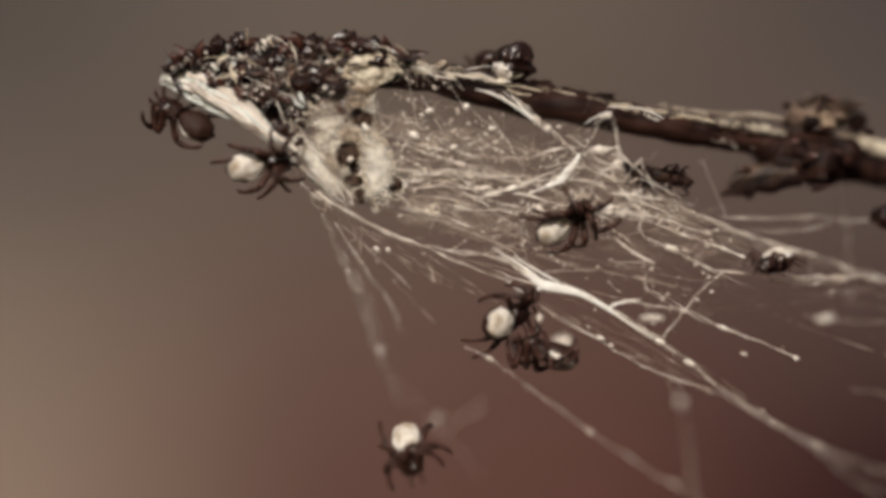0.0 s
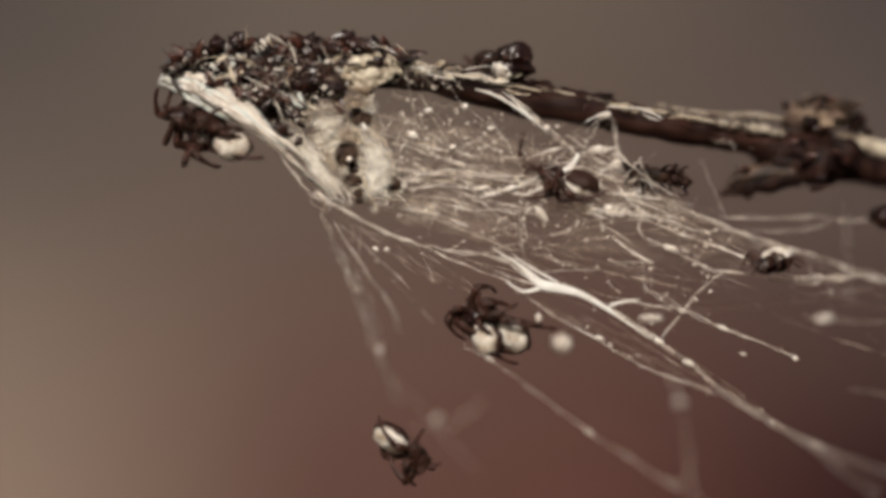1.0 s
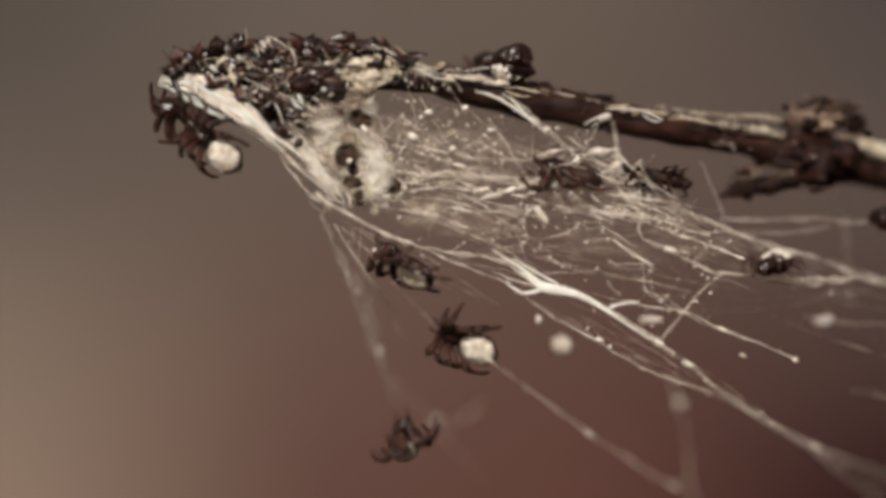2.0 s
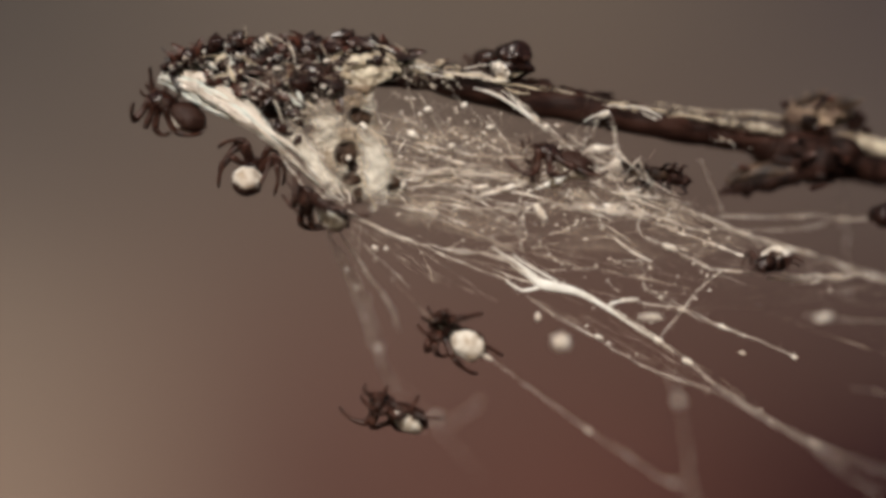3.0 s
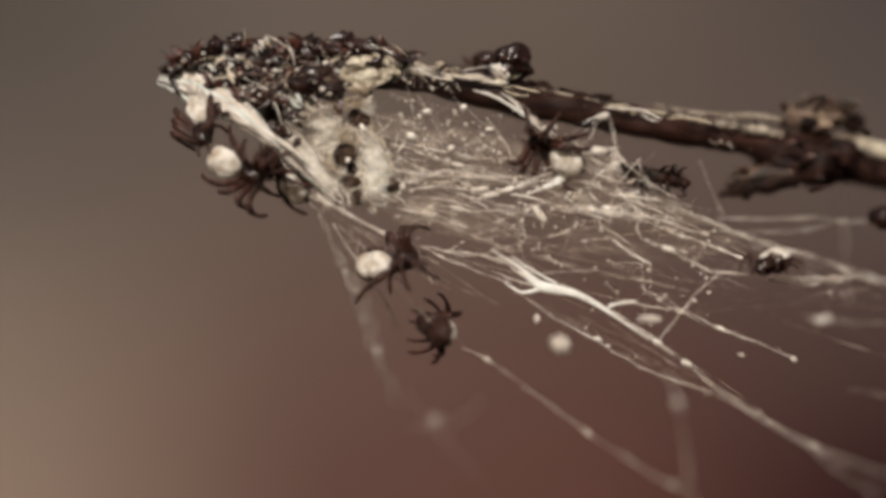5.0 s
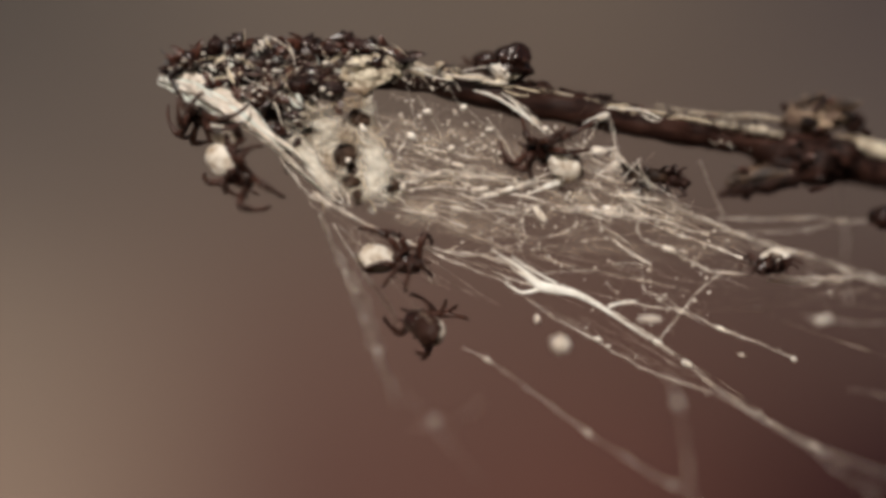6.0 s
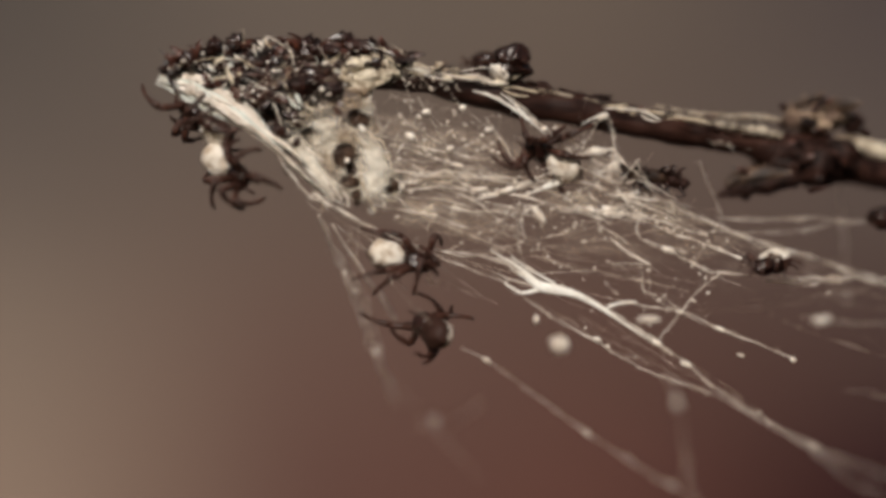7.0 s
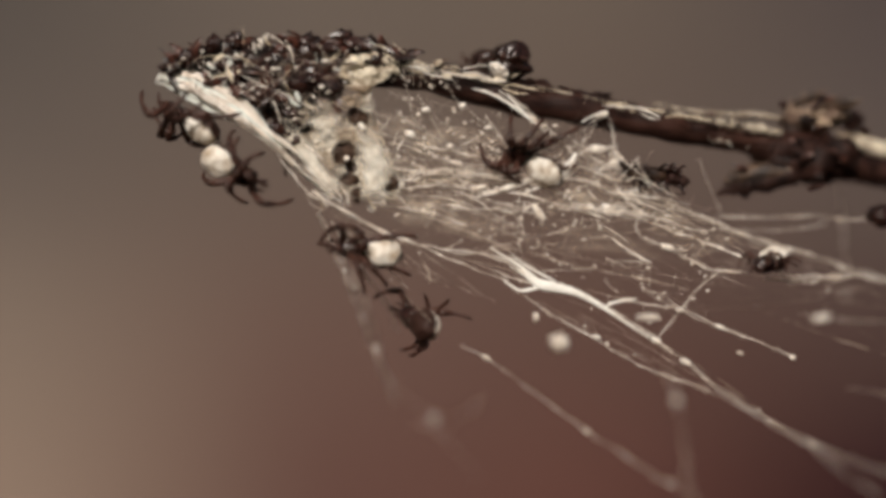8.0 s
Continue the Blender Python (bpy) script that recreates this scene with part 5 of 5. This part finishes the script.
    opened = [k[6] if len(k) > 6 else spread for k in keys]
    cols[:, 2] = np.degrees(np.unwrap(np.radians(cols[:, 2])))
    bodies = [body_pose(*[np.interp(t, key_t, cols[:, c]) for c in range(6)]) for t in times]
    walk(root, list(zip(times, bodies)))
    # which leg goes for which foothold
    holds = [[] for _ in legs]
    for t, *points in tips:
        body = bodies[round(t * 10)]
        free = list(range(len(legs)))
        for p in points:
            def far(i):
                up, lo, hip, s, k = legs[i]
                rest = body @ (rest_foot(s, k, 1.0) * MM)
                return (rest - at(p, rest.y / MM)).length
            best = min(free, key=far)
            free.remove(best)
            hip_at = body @ (legs[best][2] * MM)
            holds[best].append((t, at(p, hip_at.y / MM)))
    for number, (up, lo, hip, s, k) in enumerate(legs):
        offset = Vector([r.uniform(-0.45, 0.45) for _ in range(3)])
        planted = bodies[0] @ ((rest_foot(s, k, opened[0]) + offset) * MM)
        goal, steps, rows_up, rows_lo = planted, 0, [], []
        pause, last = r.uniform(0.3, 1.6), None
        for t, body in zip(times, bodies):
            rest = rest_foot(s, k, float(np.interp(t, key_t, opened))) + offset
            want = body @ (rest * MM)
            pause -= 0.1
            if steps == 0 and ((want - planted).length > reach * MM or pause < 0):
                jitter = Vector([r.uniform(-0.5, 0.5) for _ in range(3)])
                goal, steps, pause = want + jitter * MM, 3, r.uniform(0.5, 2.2)
            if steps:
                planted = planted + (goal - planted) / steps
                steps -= 1
            foot = (body.inverted() @ planted) / MM
            held = [q for h, q in holds[number] if abs(t - h) < 0.26]
            if held:
                planted = held[0]
                foot, steps = (body.inverted() @ planted) / MM, 0
            elif (foot - rest).length > 1.7:
                foot = rest + (foot - rest).normalized() * 1.7
                planted = body @ (foot * MM)
            if last is not None and (foot - last).length > 1.3:
                foot = last + (foot - last).normalized() * 1.3
            last = foot
            a, b = bend(hip, foot, s)
            rows_up.append((t, a))
            rows_lo.append((t, b))
        walk(up, rows_up)
        walk(lo, rows_lo)


def motions():
    # under the white band, at the nest's end
    way = []
    key = way.append
    key((0, (-22.40, 11.17), (-24.64, 12.45), -140, -0.6, 1))
    key((0.5, (-20.95, 11.93), (-22.89, 12.39), -140, -0.4, 1))
    key((1.0, (-21.16, 11.45), (-23.10, 11.70), -140, 0.2, 1))
    key((1.7, (-21.53, 12.34), (-23.57, 12.55), -140, 0.2, 1))
    key((2.8, (-22.86, 11.99), (-25.00, 13.01), -140, -0.4, 1))
    key((3, (-22.98, 11.86), (-25.18, 13.04), -140, -0.4, 1))
    key((3.5, (-23.16, 11.99), (-25.51, 12.91), -140, -0.4, 1))
    key((3.8, (-23.00, 11.93), (-23.41, 13.36), 20, -0.2, -1))
    key((4, (-23.37, 11.86), (-21.43, 12.22), 45, 0.3, 1, 0.5))
    key((4.5, (-23.42, 12.76), (-21.43, 11.58), 20, 1, 1, 0.45))
    key((4.7, (-23.42, 12.86), (-21.43, 11.68), 20, 1, 1, 0.45))
    key((5.2, (-20.62, 12.30), (-21.38, 10.87), 0, -2.0, 1))
    key((5.8, (-19.59, 10.71), (-21.94, 11.99), -66, -2, 1))
    key((6.5, (-19.46, 10.69), (-21.91, 12.07), -66, -2, 1))
    key((7, (-20.26, 10.77), (-22.50, 12.24), -66, -2, 1))
    key((7.5, (-20.97, 10.82), (-23.06, 12.24), -66, -2, 1))
    key((8, (-21.53, 10.87), (-23.72, 12.04), -66, -2, 1))
    holds = []
    hold = holds.append
    hold((0, (-25.69, 12.73), (-25.18, 11.45)))
    hold((1.5, (-28.07, 15.03), (-26.80, 13.30)))
    hold((3.5, (-27.04, 13.32), (-26.73, 12.30)))
    hold((4.5, (-19.34, 11.17)))
    hold((6.0, (-24.81, 13.07), (-21.65, 14.09), (-17.57, 13.07)))
    hold((6.5, (-24.82, 11.66), (-21.35, 13.90), (-17.52, 12.98), (-24.15, 11.51)))
    hold((7.0, (-27.09, 14.89), (-21.47, 14.12), (-24.64, 12.08)))
    hold((7.5, (-27.15, 14.04), (-25.11, 11.99), (-18.22, 12.76)))
    hold((8.0, (-27.00, 14.18), (-25.88, 12.65), (-17.97, 12.14)))
    crawl(MOVERS[0], way, holds, 21, 0.8)

    # below it
    way = []
    key = way.append
    key((0, (-18.01, 7.40), (-15.61, 7.70), 20, -2.4, 1))
    key((0.5, (-17.86, 7.55), (-15.46, 7.70), 20, -2.4, 1))
    key((0.7, (-18.72, 7.76), (-17.24, 8.01), 20, -2.4, 1))
    key((1, (-19.08, 9.29), (-21.48, 9.69), -10, -2.4, 1))
    key((1.5, (-19.34, 9.44), (-21.68, 9.85), -12, -2.4, 1))
    key((1.7, (-20.41, 9.38), (-22.60, 10.20), -15, -2.3, 1))
    key((2.8, (-17.86, 5.77), (-17.55, 7.19), 0, -2.2, -1, 0.6))
    key((3, (-17.83, 5.74), (-17.42, 7.07), 0, -2.2, -1, 0.6))
    key((3.5, (-18.47, 6.99), (-16.12, 6.58), 15, -2.4, 1))
    key((3.8, (-18.36, 7.39), (-16.21, 6.83), 12, -2.4, 1))
    key((4.5, (-19.44, 7.76), (-17.24, 6.89), 15, -2.4, 1))
    key((4.7, (-19.49, 7.81), (-17.35, 6.79), 15, -2.4, 1))
    key((5.8, (-19.74, 8.11), (-18.16, 6.73), 25, -2.2, 1))
    key((6.5, (-19.92, 8.04), (-18.29, 6.66), 25, -2.2, 1))
    key((7, (-20.05, 8.11), (-18.47, 6.79), 25, -2.2, 1))
    key((7.5, (-20.05, 8.01), (-18.57, 6.53), 25, -2.2, 1))
    key((8, (-20.00, 7.86), (-18.06, 6.63), 25, -2.2, 1))
    holds = []
    hold = holds.append
    hold((0, (-22.89, 7.53), (-17.02, 4.46), (-12.68, 6.35), (-19.72, 9.36), (-13.96, 5.08)))
    hold((0.5, (-22.89, 8.10), (-20.34, 6.16), (-12.68, 6.32), (-16.77, 4.79)))
    hold((1.0, (-26.11, 11.45), (-24.58, 8.90), (-20.50, 7.37), (-14.89, 6.86)))
    hold((1.5, (-24.86, 8.91), (-22.56, 10.08), (-17.71, 7.79), (-15.67, 8.55)))
    hold((3.0, (-20.43, 8.95), (-19.67, 7.52), (-14.57, 5.48)))
    hold((3.5, (-20.45, 9.34), (-20.45, 6.38), (-17.65, 4.49)))
    hold((4.0, (-20.36, 9.41), (-18.06, 4.56), (-16.02, 4.82)))
    hold((4.5, (-19.85, 10.00), (-19.18, 3.88), (-17.55, 3.72), (-14.49, 4.64)))
    hold((6.0, (-19.61, 4.91), (-15.53, 3.89), (-14.25, 4.65), (-17.57, 4.65)))
    hold((6.5, (-19.46, 3.49), (-16.50, 2.58), (-14.46, 4.87), (-17.01, 5.64)))
    hold((7.0, (-20.66, 3.56), (-17.75, 3.56), (-14.43, 5.45), (-15.96, 4.68)))
    hold((7.5, (-20.27, 2.81), (-17.46, 3.58), (-15.93, 5.11), (-16.18, 5.87)))
    hold((8.0, (-17.46, 3.98), (-13.38, 4.39), (-15.67, 5.51), (-18.99, 5.00)))
    crawl(MOVERS[1], way, holds, 22, 0.82)

    # at home in the middle of the web
    way = []
    key = way.append
    key((0, (9.66, 1.81), (11.70, 3.04), 35, -0.5, 1))
    key((0.2, (10.02, 3.02), (11.76, 4.45), 30, 0.2, 1))
    key((0.4, (10.99, 3.62), (11.40, 5.35), 20, 0.6, 1))
    key((0.5, (10.94, 4.43), (10.68, 6.37), 10, 0.8, 1))
    key((0.7, (10.92, 4.54), (10.62, 6.43), 10, 0.8, 1))
    key((0.9, (11.87, 6.27), (9.83, 6.98), -60, -0.1, 1))
    key((1, (12.40, 6.07), (9.95, 6.68), -105, -0.3, 1, 1.2))
    key((1.5, (13.01, 6.38), (10.56, 6.79), -110, -0.3, 1, 1.2))
    key((1.7, (12.91, 6.58), (10.51, 7.09), -110, -0.3, 1, 1.2))
    key((2.8, (11.99, 7.60), (9.54, 8.52), -110, -0.3, 1, 1.2))
    key((3, (12.02, 7.63), (9.57, 8.55), -110, -0.3, 1, 1.2))
    key((3.5, (11.73, 7.70), (9.39, 8.93), -105, -0.3, 1, 1.2))
    key((4, (10.61, 7.22), (8.88, 8.75), -35, -0.1, 1))
    key((4.5, (11.38, 8.27), (9.23, 9.44), -30, -0.1, 1))
    key((5.8, (11.17, 7.60), (8.98, 8.78), -35, 0, 1))
    key((7, (11.07, 7.60), (8.88, 8.88), -35, 0, 1))
    key((7.5, (10.82, 7.50), (8.62, 8.78), -35, 0, 1))
    key((8, (9.39, 6.99), (7.24, 8.27), -35, 0, 1))
    holds = []
    hold = holds.append
    hold((0, (6.70, 2.88), (15.89, 2.78), (13.59, 0.74), (15.12, 4.57), (7.72, 3.55)))
    hold((0.5, (8.54, 9.63), (6.86, 3.56), (12.98, 2.49), (7.93, 6.93), (14.46, 7.54), (14.26, 4.79)))
    hold((1.0, (6.69, 2.62), (7.20, 10.43), (13.02, 10.43), (6.54, 8.54), (13.17, 5.33)))
    hold((1.5, (7.29, 2.79), (7.80, 8.55), (8.82, 10.08), (13.66, 10.08), (13.15, 5.74), (13.92, 7.79)))
    hold((3.0, (5.59, 8.03), (7.88, 5.48), (7.12, 9.82), (10.94, 10.33), (13.24, 10.07)))
    hold((3.5, (7.10, 9.59), (5.57, 7.70), (8.37, 4.85), (10.92, 9.95), (13.32, 9.85), (12.96, 6.17)))
    hold((4.0, (5.41, 8.74), (6.17, 9.92), (8.21, 5.58), (12.55, 10.17), (12.81, 6.60)))
    hold((4.5, (4.90, 8.83), (7.96, 6.07), (7.45, 10.26), (13.16, 10.51), (12.81, 7.19)))
    hold((6.0, (5.14, 10.01), (5.14, 8.48), (8.20, 6.18), (11.01, 11.03), (14.07, 11.69)))
    hold((6.5, (5.18, 9.97), (5.08, 8.44), (8.24, 6.05), (11.05, 11.15), (14.21, 11.51)))
    hold((7.0, (5.06, 9.89), (4.44, 8.51), (8.53, 6.11), (11.08, 11.21), (14.24, 11.57)))
    hold((7.5, (5.50, 10.46), (5.24, 8.78), (8.31, 5.87), (11.62, 10.46), (13.66, 9.70), (13.15, 6.64)))
    hold((8.0, (3.46, 9.59), (4.38, 7.55), (7.54, 5.77), (9.58, 10.51), (13.41, 11.38), (12.74, 7.55)))
    crawl(MOVERS[2], way, holds, 23, 1.0)

    # white-backed, below the web
    way = []
    key = way.append
    key((0, (4.56, -6.81), (6.30, -6.15), 10, -2.4, -1, 0.72))
    key((0.7, (4.39, -6.68), (6.03, -5.97), 5, -2.4, -1, 0.72))
    key((1, (4.03, -8.21), (2.81, -6.58), -35, -2.4, -1, 0.7))
    key((1.1, (3.32, -8.93), (1.89, -7.65), 0, -2.4, -1, 0.66))
    key((1.5, (3.62, -9.13), (1.38, -8.27), -25, -2.4, -1, 0.66))
    key((1.7, (3.52, -9.03), (1.28, -8.11), -25, -2.4, -1, 0.66))
    key((2.8, (2.24, -8.57), (0.20, -7.19), -15, -2.5, -1, 0.66))
    key((3, (2.27, -8.75), (0.23, -7.37), -15, -2.5, -1, 0.66))
    key((3.5, (2.86, -9.03), (0.77, -7.70), -20, -2.5, 1, 0.9))
    key((3.7, (2.08, -8.49), (0.14, -7.06), 20, -2.5, 1))
    key((4, (-0.05, -8.29), (-0.82, -6.45), 90, -2.4, 1))
    key((4.3, (0.77, -7.73), (-0.26, -7.17), 168, -3.4, -1, 0.68))
    key((4.5, (0.31, -7.55), (-0.71, -6.99), 168, -3.4, -1, 0.68))
    key((4.7, (0.00, -7.50), (-1.02, -6.94), 168, -3.4, -1, 0.68))
    key((5.8, (-1.63, -7.24), (-2.65, -6.68), 168, -3.4, -1, 0.68))
    key((6.5, (-1.15, -7.47), (-2.17, -6.91), 168, -3.4, -1, 0.68))
    key((7, (-0.71, -7.50), (-1.73, -6.94), 168, -3.4, -1, 0.68))
    key((7.5, (-1.38, -7.35), (-2.40, -6.79), 168, -3.4, -1, 0.68))
    key((8, (-1.79, -6.99), (-2.81, -6.43), 168, -3.4, -1, 0.68))
    holds = []
    hold = holds.append
    hold((0, (1.40, -8.29), (2.37, -9.92), (2.93, -4.87), (7.72, -5.38), (5.68, -10.23)))
    hold((0.5, (1.35, -8.12), (2.11, -9.76), (4.15, -4.40), (7.47, -5.42)))
    hold((1.0, (0.67, -5.39), (6.03, -5.39), (1.69, -7.68), (7.56, -11.26)))
    hold((1.5, (-0.62, -8.34), (7.03, -8.54), (6.01, -11.35), (0.65, -7.78)))
    hold((3.0, (-2.07, -7.02), (-0.79, -6.26), (0.74, -6.26), (6.10, -10.34)))
    hold((3.5, (-2.24, -3.83), (0.01, -4.18), (2.15, -5.97), (4.80, -8.11), (-2.60, -7.91)))
    hold((4.0, (-1.22, -4.62), (-0.46, -3.60), (3.37, -7.94), (3.62, -6.15)))
    hold((4.5, (-4.80, -6.48), (3.62, -5.05), (4.69, -6.99), (-2.50, -5.31)))
    hold((6.0, (-5.32, -6.06), (2.84, -6.57), (1.31, -5.04), (-2.77, -7.85), (0.29, -4.53)))
    hold((6.5, (-6.09, -5.08), (2.63, -6.61), (0.85, -4.82), (-4.77, -8.14), (-1.19, -4.57)))
    hold((7.0, (-7.55, -5.62), (2.91, -6.29), (0.87, -5.01), (-4.74, -6.80), (-0.66, -4.76)))
    hold((7.5, (-7.00, -5.35), (2.69, -6.73), (0.91, -5.35), (-4.70, -4.59), (-1.13, -4.08)))
    hold((8.0, (-6.23, -4.69), (2.69, -6.48), (0.65, -4.69), (-4.70, -5.46), (-1.64, -4.18)))
    crawl(MOVERS[3], way, holds, 24, 1.0)

    # climbs along the web's edge to the nest
    way = []
    key = way.append
    key((0, (10.38, -9.52), (8.23, -8.80), -75, -1.8, 1, 0.68))
    key((0.5, (10.07, -8.73), (7.88, -8.22), -75, -1.8, 1, 0.68))
    key((0.7, (9.80, -8.21), (7.56, -7.70), -75, -1.8, 1, 0.68))
    key((1.0, (6.34, -7.79), (4.35, -6.26), -40, -1.7, 1))
    key((1.3, (4.90, -6.46), (2.80, -4.88), -60, -1.7, 1))
    key((1.5, (3.20, -4.31), (0.91, -2.78), -60, -1.7, 1))
    key((1.7, (0.26, -3.73), (-1.99, -2.05), -70, -1.7, 1))
    key((2.8, (-9.59, 2.76), (-11.53, 4.13), -60, -2.2, 1))
    key((3, (-9.97, 3.04), (-11.91, 4.36), -60, -2.2, 1))
    key((3.5, (-11.43, 3.06), (-13.67, 4.13), -62, -2.2, 1))
    key((3.8, (-11.67, 3.82), (-13.92, 4.64), -62, -2.2, 1))
    key((4, (-11.79, 4.21), (-14.08, 4.82), -62, -2.2, 1))
    key((4.5, (-13.27, 4.69), (-15.31, 6.02), -62, -2, 1))
    key((4.7, (-13.47, 4.85), (-15.51, 6.28), -62, -1.7, 1))
    key((5.3, (-12.97, 6.69), (-14.09, 8.73), -40, 2.2, 1))
    key((5.8, (-12.05, 9.14), (-12.67, 11.39), 0, 2.8, 1))
    key((8.0, (-11.95, 8.98), (-12.56, 11.22), 0, 2.8, 1))
    holds = []
    hold = holds.append
    hold((0, (6.45, -10.23), (7.21, -10.74), (11.81, -8.19), (8.74, -7.42)))
    hold((0.5, (6.70, -10.27), (7.72, -6.69), (11.55, -7.97)))
    hold((1.0, (0.93, -6.15), (3.22, -4.11), (7.31, -9.21)))
    hold((1.5, (-1.13, -3.18), (2.44, -1.30), (-0.37, -1.91), (4.73, -4.46)))
    hold((3.0, (-13.55, 3.44), (-14.57, 4.71), (-8.95, 2.67)))
    hold((3.5, (-16.88, 3.98), (-16.63, 6.79), (-9.48, 2.60), (-15.86, 3.62)))
    hold((4.0, (-18.06, 3.54), (-16.02, 3.44), (-11.43, 2.78)))
    hold((4.5, (-16.02, 3.37), (-17.55, 3.62), (-11.68, 3.62)))
    crawl(MOVERS[4], way, holds, 25, 0.85)

    # climbs up the hanging thread
    way = []
    key = way.append
    key((0, (-3.42, -17.50), (-3.01, -18.93), 5, -2.2, 1, 0.85))
    key((0.3, (-4.21, -17.34), (-2.73, -19.08), 20, -2.2, 1, 0.7))
    key((0.5, (-5.03, -17.15), (-2.89, -18.17), 95, -2.2, 1))
    key((0.7, (-3.87, -17.80), (-2.95, -18.16), 120, -2.2, 1))
    key((1.0, (-4.68, -16.92), (-2.74, -18.55), 50, -2.2, 1))
    key((1.3, (-4.13, -17.23), (-2.66, -18.96), 20, -2.2, 1))
    key((1.5, (-4.96, -16.96), (-2.97, -18.29), 85, -2.2, 1))
    key((1.7, (-3.83, -17.86), (-3.06, -17.66), 110, -2.2, 1))
    key((2.2, (-3.65, -17.29), (-4.93, -16.16), -40, -2.3, 1))
    key((2.8, (-2.76, -15.97), (-4.90, -14.85), -70, -2.4, 1))
    key((3, (-2.98, -15.23), (-5.23, -14.11), -70, -2.4, 1))
    key((3.3, (-3.78, -11.89), (-5.56, -10.26), -70, -2.4, 1))
    key((3.5, (-4.23, -8.72), (-6.53, -8.11), -65, -2.4, 1))
    key((3.8, (-5.45, -6.95), (-4.32, -5.16), 0, -2.2, 1))
    key((4, (-4.80, -5.18), (-4.18, -3.39), 0, -2.2, 1))
    key((4.3, (-5.61, -3.81), (-4.39, -2.23), 10, -2.1, 1))
    key((4.5, (-6.12, -2.35), (-3.83, -1.48), -40, -2.1, 1))
    key((4.7, (-6.12, -1.89), (-3.98, -1.12), -40, -2.1, 1))
    key((5.8, (-6.22, -1.07), (-3.78, -1.28), -36, -2.1, -1))
    key((6.5, (-5.79, -0.99), (-3.34, -1.25), -36, -2.1, -1))
    key((7, (-5.10, -0.61), (-2.70, -1.07), -36, -2.1, -1))
    key((7.2, (-4.52, -1.01), (-2.48, -1.78), 10, -2.1, 1))
    key((7.3, (-4.87, -1.29), (-3.09, -2.31), 0, -2.1, -1))
    key((7.4, (-4.20, -0.95), (-2.26, -1.81), 0, -2.1, -1))
    key((7.5, (-4.54, -0.41), (-2.40, -0.92), -18, -2.1, 1))
    key((7.6, (-4.50, -0.07), (-4.70, -1.85), 0, -2.1, -1))
    key((7.7, (-4.18, -0.24), (-6.07, -1.16), 20, -2.1, 1))
    key((8, (-5.36, -0.56), (-7.65, -0.15), 22, -2.1, 1))
    holds = []
    hold = holds.append
    hold((0, (-5.95, -15.59), (-6.15, -17.88), (-4.67, -21.86), (-0.18, -19.67), (-5.54, -20.33), (-0.85, -18.14)))
    hold((0.5, (-3.76, -16.13), (-0.95, -18.43), (-1.71, -20.98), (-5.03, -18.94)))
    hold((1.0, (-2.39, -21.46), (-0.96, -19.01), (-1.78, -16.36), (-4.94, -18.40)))
    hold((1.5, (-3.68, -15.43), (-2.41, -15.68), (-0.78, -19.26), (-2.31, -21.60), (-1.29, -17.11)))
    hold((3.0, (-9.46, -14.42), (-7.42, -15.69), (-5.38, -12.89), (-2.32, -13.40), (-6.91, -13.40)))
    hold((3.5, (-7.04, -4.95), (-5.81, -6.79), (-3.26, -7.50), (-6.17, -8.62)))
    hold((4.0, (-7.35, -3.09), (-6.84, -1.56), (-4.80, -0.80), (-2.24, -3.60), (-3.27, -1.31)))
    hold((4.5, (-10.26, -3.27), (-0.71, 0.56), (-4.80, 0.56), (-7.60, -1.48), (-3.27, -3.11)))
    hold((6.0, (-7.77, 1.85), (-6.60, 1.49), (-7.36, -1.98), (-0.98, -2.49), (-2.01, 0.06)))
    hold((6.5, (-7.72, 1.81), (-6.55, 1.56), (-7.32, -3.85), (-0.58, -2.78), (-1.96, -0.23)))
    hold((7.0, (-7.49, 1.88), (-6.53, 1.52), (-6.27, -4.09), (-0.66, -2.20), (-2.09, 0.09)))
    hold((7.5, (-7.77, 1.79), (-9.30, -0.51), (-1.90, 1.03), (-0.62, -3.06), (-6.74, 1.28)))
    hold((8.0, (-12.87, 0.41), (-11.23, 0.31), (-9.40, 1.94), (-8.02, 1.94), (-2.05, 0.92)))
    crawl(MOVERS[5], way, holds, 26, 0.85)


motions()
